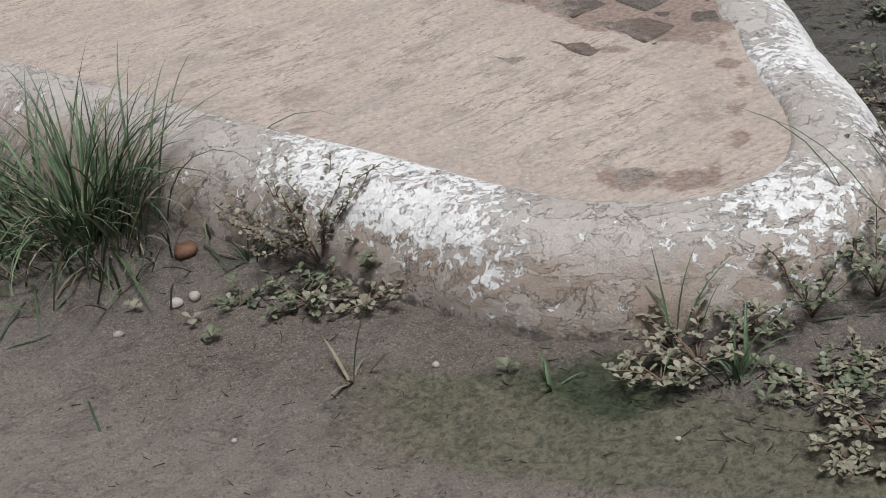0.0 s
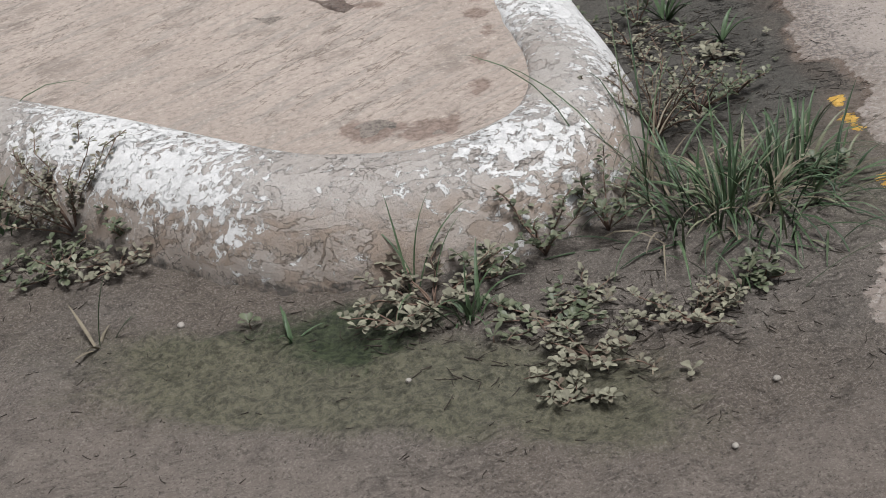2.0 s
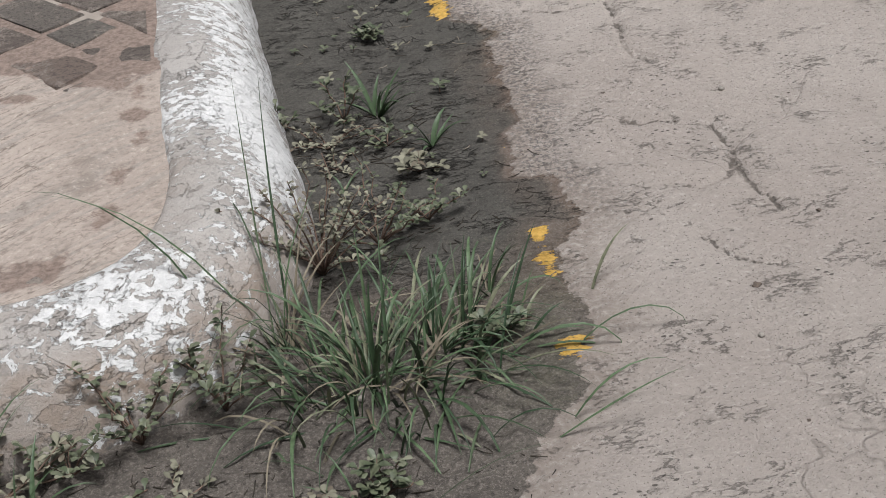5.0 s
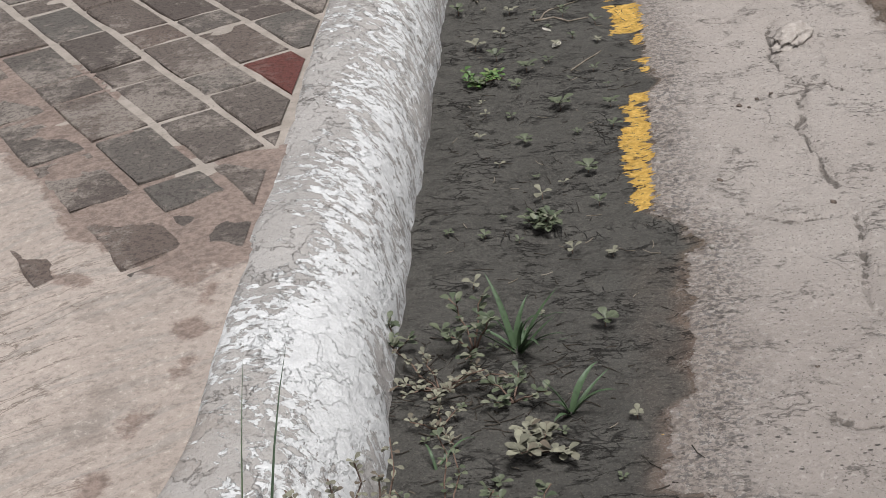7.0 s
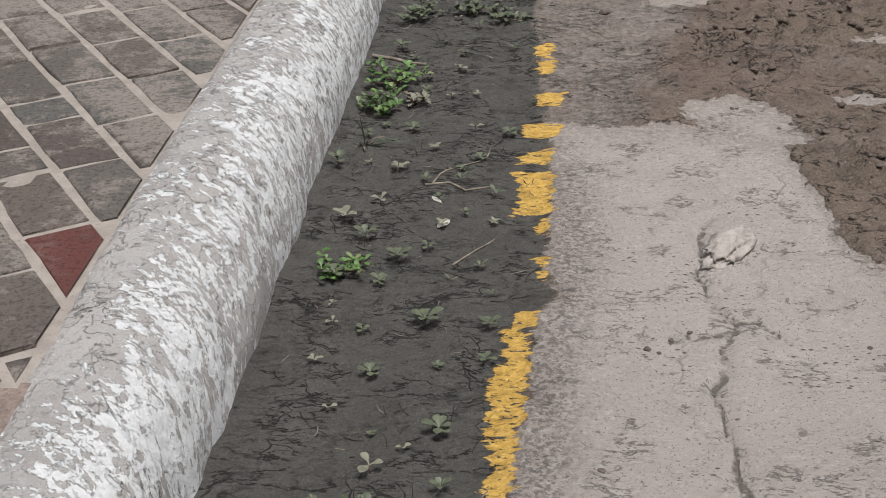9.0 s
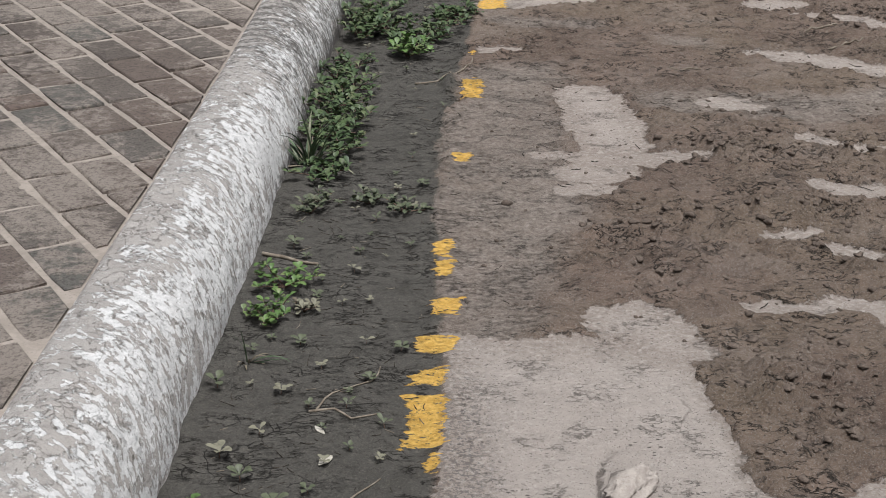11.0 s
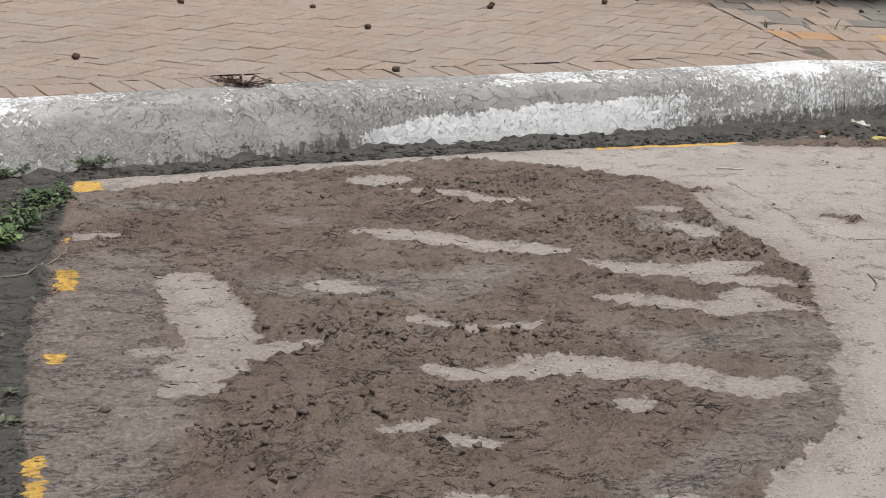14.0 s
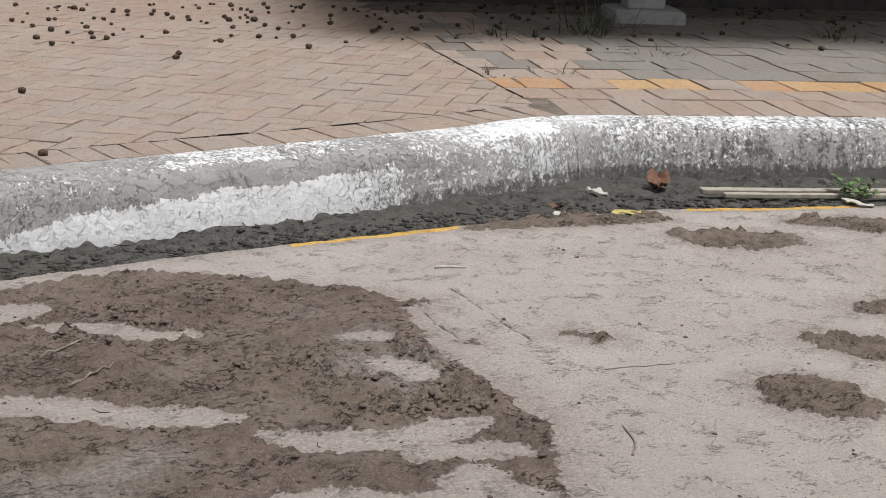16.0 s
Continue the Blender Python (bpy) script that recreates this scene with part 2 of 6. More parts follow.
# cracks of the slab
CRACKS = [[(0.843, 2.238), (0.808, 2.161), (0.805, 2.038), (0.819, 1.944), (0.845, 1.9), (0.832, 1.856), (0.807, 1.724), (0.815, 1.596), (0.826, 1.478)],
          [(0.688, 1.401), (0.741, 1.366), (0.832, 1.375), (0.831, 1.282), (0.805, 1.124), (0.835, 1.06)], [(0.75, 1.895), (0.789, 1.837), (0.837, 1.878)],
          [(0.845, 1.9), (0.881, 1.902), (0.911, 1.86)], [(0.845, 0.787), (0.846, 0.672), (0.815, 0.62), (0.766, 0.6), (0.729, 0.636)], [(0.711, 0.471), (0.724, 0.42), (0.781, 0.356)],
          [(0.842, 0.661), (0.84, 0.57), (0.841, 0.49)], [(0.535, -0.202), (0.495, -0.239), (0.462, -0.301)], [(0.72, 0.861), (0.754, 0.835), (0.79, 0.82)]]
FAR_CRACKS = [[(2.765, 5.131), (2.788, 4.657)], [(2.603, 4.981), (2.618, 4.703)], [(2.759, 3.772), (2.783, 3.645)]]


def bar(x, y, chain):
    """Signed distance into a chain of rounded bars of changing width, positive inside."""
    best = np.full(np.shape(x), -9.0)
    for (x0, y0, r0), (x1, y1, r1) in zip(chain, chain[1:]):
        dx, dy = x1 - x0, y1 - y0
        s = np.clip(((x - x0) * dx + (y - y0) * dy) / (dx * dx + dy * dy + 1e-9), 0, 1)
        best = np.maximum(best, r0 + (r1 - r0) * s - np.hypot(x - x0 - s * dx, y - y0 - s * dy))
    return best


def fields(x, y):
    """Height and material fields of the ground at x, y."""
    wx, wy = fbm(x, y, 5, 4, 1), fbm(x, y, 5, 4, 5)
    fx, fy = fbm(x, y, 17, 4, 3), fbm(x, y, 17, 4, 6)
    fine = fbm(x, y, 22, 4, 2)
    xs, ys = x + 0.012 * wx + 0.012 * fx, y + 0.014 * wy + 0.012 * fy
    loose_edge = ramp(y, 0.05, -0.25)
    wet = wet_side(x + (0.006 + 0.05 * loose_edge) * wx + (0.010 + 0.02 * loose_edge) * fx, y) + 0.008 * fine
    end = y - slab_end(x)
    patch = mud_area(x + 0.02 * wx + 0.014 * fx, y + 0.02 * wy + 0.014 * fy) + 0.010 * fine
    for c in SCRAPES + LOW_SCRAPES + WASHED:
        patch = np.minimum(patch, -bar(xs, ys, c) - 0.008 + 0.008 * fine)
    for c in BLOBS:
        patch = np.maximum(patch, bar(xs, ys, c) + 0.016 * fine)
    film = np.zeros(np.shape(x))
    for c in FILMS:
        film = np.maximum(film, ramp(bar(x + 0.05 * wx, y + 0.05 * wy, c) + 0.02 * fine, -0.05, 0.06))
    gutter = np.maximum(np.where(y < 5.3, wet, -1), np.clip(end, -1, 0.2))
    patch = np.where((x < 0.72) & (y > 5.05), np.minimum(patch, -0.02), patch)
    mud = np.maximum(gutter, patch)
    # darkness of the silt: the gutter is black-grey, the flat before the corner brown
    lane_side = ramp(y, 0.15, 0.75) * ramp(x, -0.55, -0.15)
    dark = np.maximum(lane_side * ramp(wet, -0.02, 0.03) * (1 - 0.35 * ramp(x, 0.42, 0.52) * ramp(y, 1.45, 1.2)), ramp(end, -0.01, 0.02))
    front = ramp(wet, -0.06, 0.02) * (1 - lane_side)
    # algae: a dark green hollow under the weeds and an olive band before it
    tilt = y + 0.42 * (x + 0.3)
    olive = ramp(tilt, -0.20, -0.08) * ramp(tilt, 0.13, 0.03) * ramp(x, -0.95, -0.45) * ramp(x, 0.12, -0.10)
    hollow = np.exp(-((x + 0.36) / 0.11) ** 2 - ((y - 0.12) / 0.085) ** 2) + 0.4 * np.exp(-((x + 0.52) / 0.16) ** 2 - ((y - 0.19) / 0.05) ** 2)
    algae = olive * (0.55 + 0.5 * value_noise(x, y, 14, 3)) + 0.3 * np.exp(-((x - 0.42) / 0.12) ** 2 - ((y - 0.30) / 0.2) ** 2)
    lane = np.full(np.shape(x), -0.1)
    comb = 0.016 * fbm(x * 0.25, y, 48, 3, 4) + 0.006 * fine
    for a, b, mid, half in PAINT:
        lane = np.maximum(lane, np.minimum.reduce([x - a - 0.006 + 0.7 * comb, b - x - 0.002 + 0.4 * comb, half - np.abs(y - mid) + comb]))
    for a, b in ((2.45, 3.06), (3.95, 4.65)):
        lane = np.maximum(lane, np.minimum.reduce([x - a, b - x, end + 0.04 + 0.5 * comb, -end]))
    lane = np.maximum(lane, 0.016 * np.exp(-((x - 4.05) / 0.25) ** 2 - ((y - 5.12) / 0.08) ** 2) - 0.026)
    crack = np.full(np.shape(x), 1.0)
    for chain in CRACKS + FAR_CRACKS:
        crack = np.minimum(crack, -bar(x + 0.008 * fx + 0.006 * wx, y + 0.008 * fy + 0.006 * wy, [(a, b, 0.0) for a, b in chain]))
    coarse = np.exp(-((x - np.interp(y, EDGE_Y, EDGE_X) - 0.03) / 0.05) ** 2) * ramp(y, 0.45, 0.8) * ramp(y, 2.7, 2.2)
    lumps = fbm(x, y, 30, 4, 3)
    rubble = 0
    for cx, cy, sx, sy in RUBBLE:
        rubble = rubble + np.exp(-((x + 0.05 * wx - cx) / sx) ** 2 - ((y + 0.05 * wy - cy) / sy) ** 2)
    rubble = np.clip(rubble, 0, 1)
    dry = ramp(-(y + 0.6 * np.minimum(x + 0.2, 0)) + 0.05 * wx, 0.10, 0.42)
    rim = np.exp(-((patch - 0.02) / 0.025) ** 2) * np.clip(fbm(x, y, 14, 3, 6) + 0.25, 0, 1)
    crumbs = np.abs(fbm(x, y, 26, 4, 7))
    z = 0.004 * fbm(x, y, 3, 3, 4) + 0.0022 * lumps
    z = z + ramp(patch, -0.004, 0.02) * (1 - 0.75 * film) * (0.007 + (0.006 + 0.006 * ramp(fbm(x, y, 4, 3, 7), -0.1, 0.6)) * lumps + 0.006 * np.clip(wx, 0, 1) - 0.006 * ramp(crumbs, 0.12, 0.0))
    z = z + 0.010 * rim * np.clip(lumps + 0.3, 0, 1.3) * (patch > -0.02)
    z = z + rubble * ramp(patch, 0.0, 0.03) * 0.026 * np.clip(fbm(x, y, 34, 3, 1) + 0.15, 0, 1.2)
    z = z - 0.016 * ramp(end, -0.004, 0.008) * (y > 4.6) - 0.006 * dark
    z = z + dark * 0.004 * fbm(x, y, 12, 4, 2) + front * (0.004 * fbm(x, y, 9, 3, 1) + 0.003 * lumps + 0.0024 * fbm(x, y, 52, 2, 6)) + 0.02 * ramp(end, 0.03, 0.3) * np.clip(fbm(x, y, 16, 3, 7), -0.3, 1)
    z = z + front * np.clip(olive + hollow, 0, 1) * 0.009 * fbm(x * 0.7, y * 1.3, 30, 4, 5)
    z = z - 0.008 * np.exp(-(crack / 0.009) ** 2)
    return z, mud, patch, wet, end, dark, front, algae, lane, crack, dry, film, coarse, np.clip(hollow, 0, 1)


# ---- materials ----


def ground_material():
    g = Graph("silted_concrete")
    n_big, n_mid, n_fine, grit = g.noise(1.7, 5), g.noise(9, 6, 0.6), g.noise(70, 5, 0.65), g.noise(300, 4, 0.75)
    mottle = g.noise(85, 8, 0.75)
    speck = g.noise(210, 5, 0.7)
    marks = g.math("MULTIPLY", g.veins(10, 0.014, g.stretch((0.7, 1.7, 1)), 9), g.step(g.noise(6, 4), 0.47, 0.58))
    marks = g.math("MAXIMUM", marks, g.math("MULTIPLY", g.veins(26, 0.022, g.stretch((0.6, 1.8, 1)), 7), g.step(g.noise(9, 4), 0.50, 0.58)))
    mud_f, wet_f, front_f = g.attr("mud"), g.attr("dark"), g.attr("front")
    ragged = g.math("ADD", g.math("MULTIPLY", g.math("SUBTRACT", n_fine, 0.5), 0.045), g.math("MULTIPLY", g.math("SUBTRACT", g.noise(26, 7, 0.7), 0.5), 0.05))
    mud = g.step(g.math("ADD", mud_f, ragged), -0.002, 0.004)
    halo = g.step(g.math("ADD", mud_f, g.math("MULTIPLY", ragged, 2.0)), -0.12, 0.02)
    # dry slab
    slab = g.mix(g.step(n_big, 0.35, 0.65), (0.465, 0.405, 0.366), (0.515, 0.456, 0.415))
    slab = g.mix(g.step(n_mid, 0.47, 0.75, 0, 0.28), slab, (0.36, 0.315, 0.28))
    slab = g.mix(g.step(mottle, 0.55, 0.62, 0, 0.3), slab, (0.28, 0.25, 0.22))
    slab = g.mix(g.step(mottle, 0.45, 0.38, 0, 0.5), slab, (0.63, 0.585, 0.545))
    scuffs = g.math("MULTIPLY", g.veins(38, 0.030, g.stretch((0.7, 1.4, 1)), 6), g.step(g.noise(11, 5, 0.65), 0.535, 0.585))
    slab = g.mix(g.math("MULTIPLY", scuffs, 0.55), slab, (0.13, 0.115, 0.10))
    slab = g.mix(g.step(speck, 0.59, 0.63, 0, 0.8), slab, (0.14, 0.125, 0.11))
    slab = g.mix(g.step(grit, 0.36, 0.30, 0, 0.5), slab, (0.64, 0.60, 0.55))
    chips = g.math("MULTIPLY", g.step(g.voronoi(75, "F1", g.stretch((0.75, 1.3, 1))), 0.22, 0.15), g.step(g.noise(7, 4), 0.53, 0.60))
    slab = g.mix(g.math("MULTIPLY", chips, 0.8), slab, (0.085, 0.075, 0.066))
    aggregate = g.math("MULTIPLY", g.attr("coarse"), g.step(g.noise(120, 6, 0.75), 0.48, 0.55))
    slab = g.mix(g.math("MULTIPLY", aggregate, 0.8), slab, (0.115, 0.115, 0.118))
    slab = g.mix(g.math("MULTIPLY", g.math("MULTIPLY", halo, g.step(mottle, 0.40, 0.56, 0.3, 1.0)), 0.6), slab, (0.25, 0.20, 0.165))
    warped = g.n.new("ShaderNodeVectorMath")
    warped.operation = "ADD"
    twist = g.n.new("ShaderNodeTexNoise")
    g.put(twist.inputs["Vector"], g.co)
    twist.inputs["Scale"].default_value, twist.inputs["Detail"].default_value = 2.2, 5
    pull = g.n.new("ShaderNodeVectorMath")
    pull.operation = "SCALE"
    pull.inputs["Scale"].default_value = 0.6
    g.l.new(twist.outputs["Color"], pull.inputs[0])
    g.l.new(g.co, warped.inputs[0])
    g.l.new(pull.outputs[0], warped.inputs[1])
    hair = g.math("MULTIPLY", g.step(g.voronoi(2.6, "DISTANCE_TO_EDGE", warped.outputs[0]), 0.010, 0.0), g.step(g.noise(2.3, 3), 0.52, 0.62, 0, 0.5))
    crack = g.math("MAXIMUM", hair, g.step(g.math("ADD", g.attr("crack"), g.math("MULTIPLY", g.math("SUBTRACT", n_fine, 0.45), 0.016)), 0.0065, 0.002))
    crack = g.math("MULTIPLY", crack, g.step(g.noise(11, 4), 0.38, 0.5, 0.3, 1.0))
    slab = g.mix(g.math("MULTIPLY", crack, 0.75), slab, (0.10, 0.084, 0.070))
    # silt
    brown = g.mix(g.step(n_mid, 0.3, 0.7), (0.148, 0.104, 0.082), (0.245, 0.180, 0.143))
    brown = g.mix(g.step(g.noise(3.1, 4), 0.48, 0.62, 0, 0.6), brown, (0.115, 0.079, 0.060))
    brown = g.mix(g.step(n_big, 0.42, 0.62, 0, 0.55), brown, (0.200, 0.153, 0.110))
    film_f = g.attr("film")
    wash = g.mix(g.step(mottle, 0.42, 0.58), (0.25, 0.21, 0.178), (0.165, 0.138, 0.119))
    brown = g.mix(g.math("MULTIPLY", film_f, g.step(n_mid, 0.3, 0.6, 0.45, 0.95)), brown, wash)
    flat = g.mix(g.step(n_mid, 0.3, 0.7), (0.128, 0.111, 0.097), (0.180, 0.158, 0.138))
    flat = g.mix(g.step(n_big, 0.45, 0.6, 0, 0.6), flat, (0.130, 0.104, 0.083))
    flat = g.mix(g.math("MULTIPLY", g.attr("dry"), g.step(n_mid, 0.3, 0.6, 0.6, 1.0)), flat, (0.240, 0.202, 0.176))
    black = g.mix(g.step(n_mid, 0.3, 0.7), (0.084, 0.079, 0.070), (0.122, 0.115, 0.102))
    silt = g.mix(g.step(front_f, 0.1, 0.9), brown, flat)
    silt = g.mix(g.step(g.math("ADD", wet_f, g.math("MULTIPLY", g.math("SUBTRACT", n_mid, 0.5), 0.5)), 0.25, 0.8), silt, black)
    silt = g.mix(g.math("MULTIPLY", g.step(grit, 0.53, 0.60, 0, 0.6), g.step(wet_f, 0.2, 0.9, 1.0, 0.3)), silt, (0.34, 0.30, 0.265))
    silt = g.mix(g.step(speck, 0.42, 0.37, 0, 0.65), silt, (0.035, 0.03, 0.025))
    silt = g.mix(g.math("MULTIPLY", g.step(speck, 0.56, 0.62, 0, 0.6), front_f), silt, (0.36, 0.315, 0.28))
    silt = g.mix(g.step(mottle, 0.54, 0.62, 0, 0.4), silt, (0.038, 0.032, 0.028))
    silt = g.mix(g.math("MULTIPLY", g.step(mottle, 0.46, 0.34, 0, 0.45), g.step(wet_f, 0.2, 0.9, 1.0, 0.35)), silt, (0.27, 0.232, 0.20))
    silt = g.mix(g.math("MULTIPLY", marks, g.step(front_f, 0.1, 0.8, 0.9, 0.12)), silt, (0.018, 0.015, 0.012))
    ooze = g.mix(g.step(mottle, 0.40, 0.60), (0.185, 0.182, 0.115), (0.062, 0.068, 0.040))
    green = g.step(g.math("ADD", g.attr("algae"), g.math("MULTIPLY", g.math("SUBTRACT", g.noise(22, 7, 0.68, g.stretch((0.6, 1.5, 1))), 0.5), 0.8)), 0.02, 0.6, 0, 0.66)
    silt = g.mix(green, silt, ooze)
    moss = g.step(g.math("ADD", g.attr("hollow"), g.math("MULTIPLY", g.math("SUBTRACT", n_fine, 0.5), 0.9)), 0.2, 0.7, 0, 0.85)
    silt = g.mix(moss, silt, g.mix(g.step(mottle, 0.42, 0.62), (0.055, 0.078, 0.036), (0.016, 0.026, 0.014)))
    shrink = g.math("MULTIPLY", g.step(g.voronoi(21, "DISTANCE_TO_EDGE", g.stretch((1, 1, 0.1), warped.outputs[0])), 0.035, 0.005), g.math("MULTIPLY", g.step(n_mid, 0.50, 0.60), g.step(wet_f, 0.3, 0.9, 0.12, 1.0)))
    silt = g.mix(g.math("MULTIPLY", shrink, 0.85), silt, (0.018, 0.016, 0.014))
    cover = g.step(g.noise(4.5, 6, 0.62), 0.34, 0.52, 0.80, 1.0)
    cover = g.math("SUBTRACT", cover, g.math("MULTIPLY", film_f, g.step(n_fine, 0.40, 0.65, 0.1, 0.4)))
    cover = g.math("MAXIMUM", cover, g.math("MAXIMUM", g.step(wet_f, 0.2, 0.6), g.step(front_f, 0.1, 0.5)))
    color = g.mix(g.math("MULTIPLY", mud, cover), slab, silt)
    # worn yellow line
    comb = g.math("MULTIPLY", g.math("SUBTRACT", g.noise(60, 6, 0.7, g.stretch((0.5, 1.5, 1))), 0.5), 0.055)
    flake = g.step(g.math("ADD", g.attr("lane"), comb), 0.0, 0.0022)
    flake = g.math("MULTIPLY", flake, g.step(g.noise(95, 6, 0.72, g.stretch((0.6, 1.3, 1))), 0.38, 0.43))
    color = g.mix(flake, color, g.mix(g.step(mottle, 0.4, 0.6), (0.88, 0.56, 0.15), (0.70, 0.41, 0.09)))
    height = g.math("ADD", g.math("MULTIPLY", mottle, 1.2), g.math("MULTIPLY", speck, 0.35))
    height = g.math("SUBTRACT", height, g.math("MULTIPLY", g.math("MAXIMUM", g.math("MAXIMUM", shrink, g.math("MULTIPLY", g.math("MULTIPLY", marks, mud), g.step(front_f, 0.1, 0.8, 1.0, 0.15))), g.math("MAXIMUM", crack, g.math("MAXIMUM", scuffs, chips))), 0.6))
    height = g.math("ADD", height, g.math("ADD", g.math("MULTIPLY", mud, 0.4), g.math("MULTIPLY", flake, 0.25)))
    normal = g.bump(height, 0.012, 0.9)
    rough = g.step(mud_f, -0.05, 0.05, 0.92, 0.78)
    return g.done(color, rough, normal, 0.3)


def kerb_material(name, grey, white, tint, veil, brush_from):
    """Brushed whitewash that has flaked off rough concrete in layers; flow runs along the kerb and over it."""
    g = Graph(name)
    flow = g.vec("flow")
    strokes = g.noise(27, 7, 0.66, g.stretch((1.9, 0.72, 1), flow, (0, 0, radians(36))), 0.9)
    flakes = g.noise(56, 7, 0.70, g.stretch((1.1, 0.9, 1), flow), 0.7)
    broad, fine, grit = g.noise(5, 4), g.noise(60, 7, 0.72), g.noise(260, 4, 0.75)
    stain = g.attr("stain")
    along = g.n.new("ShaderNodeSeparateXYZ")
    g.l.new(flow, along.inputs[0])
    brushed = g.step(along.outputs[0], brush_from, brush_from + 0.4, 0.7, 2.9)
    cover = g.math("ADD", g.attr("white"), g.math("MULTIPLY", g.math("SUBTRACT", strokes, 0.5), brushed))
    cover = g.math("ADD", cover, g.math("MULTIPLY", g.math("SUBTRACT", flakes, 0.5), 2.8))
    cover = g.math("ADD", cover, g.math("MULTIPLY", g.math("SUBTRACT", broad, 0.5), 1.3))
    paint = g.step(cover, 0.49, 0.53)
    base = g.mix(g.step(broad, 0.35, 0.65), grey, tuple(c * 0.80 for c in grey))
    base = g.mix(g.math("MULTIPLY", stain, g.step(g.noise(7, 5, 0.6), 0.3, 0.6, 0.55, 1.0)), base, tint)
    # an older coat, broken away in plates
    plates = g.noise(15, 7, 0.62, g.stretch((1.0, 1.2, 1), flow), 0.4)
    coat = g.step(plates, 0.500, 0.508)
    base = g.mix(g.math("MULTIPLY", coat, veil), base, (0.47, 0.445, 0.425))
    base = g.mix(g.step(cover, 0.15, 0.45, 0, 0.18), base, (0.55, 0.53, 0.51))
    base = g.mix(g.step(grit, 0.56, 0.70, 0, 0.5), base, (0.12, 0.108, 0.095))
    base = g.mix(g.step(fine, 0.53, 0.64, 0, 0.45), base, tuple(c * 0.5 for c in grey))
    # dark rims on the plates: crack lines, with their edge shadow painted in
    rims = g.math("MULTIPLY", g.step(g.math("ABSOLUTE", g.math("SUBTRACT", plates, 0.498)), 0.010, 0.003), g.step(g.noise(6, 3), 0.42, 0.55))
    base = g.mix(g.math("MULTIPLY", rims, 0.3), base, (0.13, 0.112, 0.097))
    base = g.mix(g.math("MULTIPLY", g.veins(9, 0.008), g.step(g.noise(4, 2), 0.5, 0.6, 0, 0.8)), base, (0.10, 0.088, 0.076))
    drips = g.noise(16, 6, 0.7, g.stretch((1.9, 0.4, 1), flow))
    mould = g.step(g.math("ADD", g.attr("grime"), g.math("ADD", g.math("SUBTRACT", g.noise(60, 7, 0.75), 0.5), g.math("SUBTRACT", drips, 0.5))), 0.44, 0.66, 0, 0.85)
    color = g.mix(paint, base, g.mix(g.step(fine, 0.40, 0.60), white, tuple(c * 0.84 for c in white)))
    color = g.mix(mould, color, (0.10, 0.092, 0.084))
    seam = g.attr("seam")
    color = g.mix(g.step(g.math("ADD", seam, g.math("MULTIPLY", g.math("SUBTRACT", flakes, 0.5), 0.8)), 0.5, 0.75, 0, 0.75), color, (0.10, 0.09, 0.08))
    height = g.math("ADD", g.math("MULTIPLY", paint, 0.6), g.math("ADD", g.math("MULTIPLY", fine, 0.7), g.math("MULTIPLY", grit, 0.2)))
    height = g.math("ADD", height, g.math("SUBTRACT", g.math("MULTIPLY", coat, 0.35), g.math("MULTIPLY", rims, 0.4)))
    return g.done(color, 0.88, g.bump(height, 0.008, 1.0), 0.3)


def brick_material(name, tones, dust, dust_amount, scale=1.0):
    """Fired pavers, each of its own tone, with dust ground into them."""
    g = Graph(name)
    pick = g.random()
    ramp_node = g.n.new("ShaderNodeValToRGB")
    ramp_node.color_ramp.interpolation = "LINEAR"
    el = ramp_node.color_ramp.elements
    while len(el) < len(tones):
        el.new(0.5)
    for k, (e, c) in enumerate(zip(el, tones)):
        e.position, e.color = k / (len(tones) - 1), (*c, 1)
    g.l.new(pick, ramp_node.inputs[0])
    big, mid, fine, grit = g.noise(2.2, 4), g.noise(38 * scale, 8, 0.76), g.noise(120, 4, 0.65), g.noise(300, 4, 0.75)
    color = g.mix(g.step(mid, 0.45, 0.72, 0, 0.55), ramp_node.outputs[0], tuple(c * 0.42 for c in tones[0]))
    worn = g.step(g.math("ADD", g.math("ADD", g.math("MULTIPLY", mid, 1.3), -0.15), g.math("ADD", g.math("MULTIPLY", g.math("SUBTRACT", big, 0.5), 0.9), g.math("MULTIPLY", g.math("SUBTRACT", g.noise(9, 5), 0.5), 0.7))), 0.42, 0.66, 0.0, dust_amount)
    color = g.mix(worn, color, dust)
    color = g.mix(g.step(grit, 0.54, 0.66, 0, 0.65), color, tuple(c * 0.3 for c in tones[0]))
    color = g.mix(g.step(grit, 0.40, 0.30, 0, 0.35), color, dust)
    height = g.math("ADD", mid, g.math("ADD", g.math("MULTIPLY", fine, 0.8), g.math("MULTIPLY", grit, 0.5)))
    color = g.mix(g.step(fine, 0.5, 0.64, 0, 0.5), color, tuple(c * 0.35 for c in tones[0]))
    return g.done(color, 0.9, g.bump(height, 0.009, 0.9), 0.25)


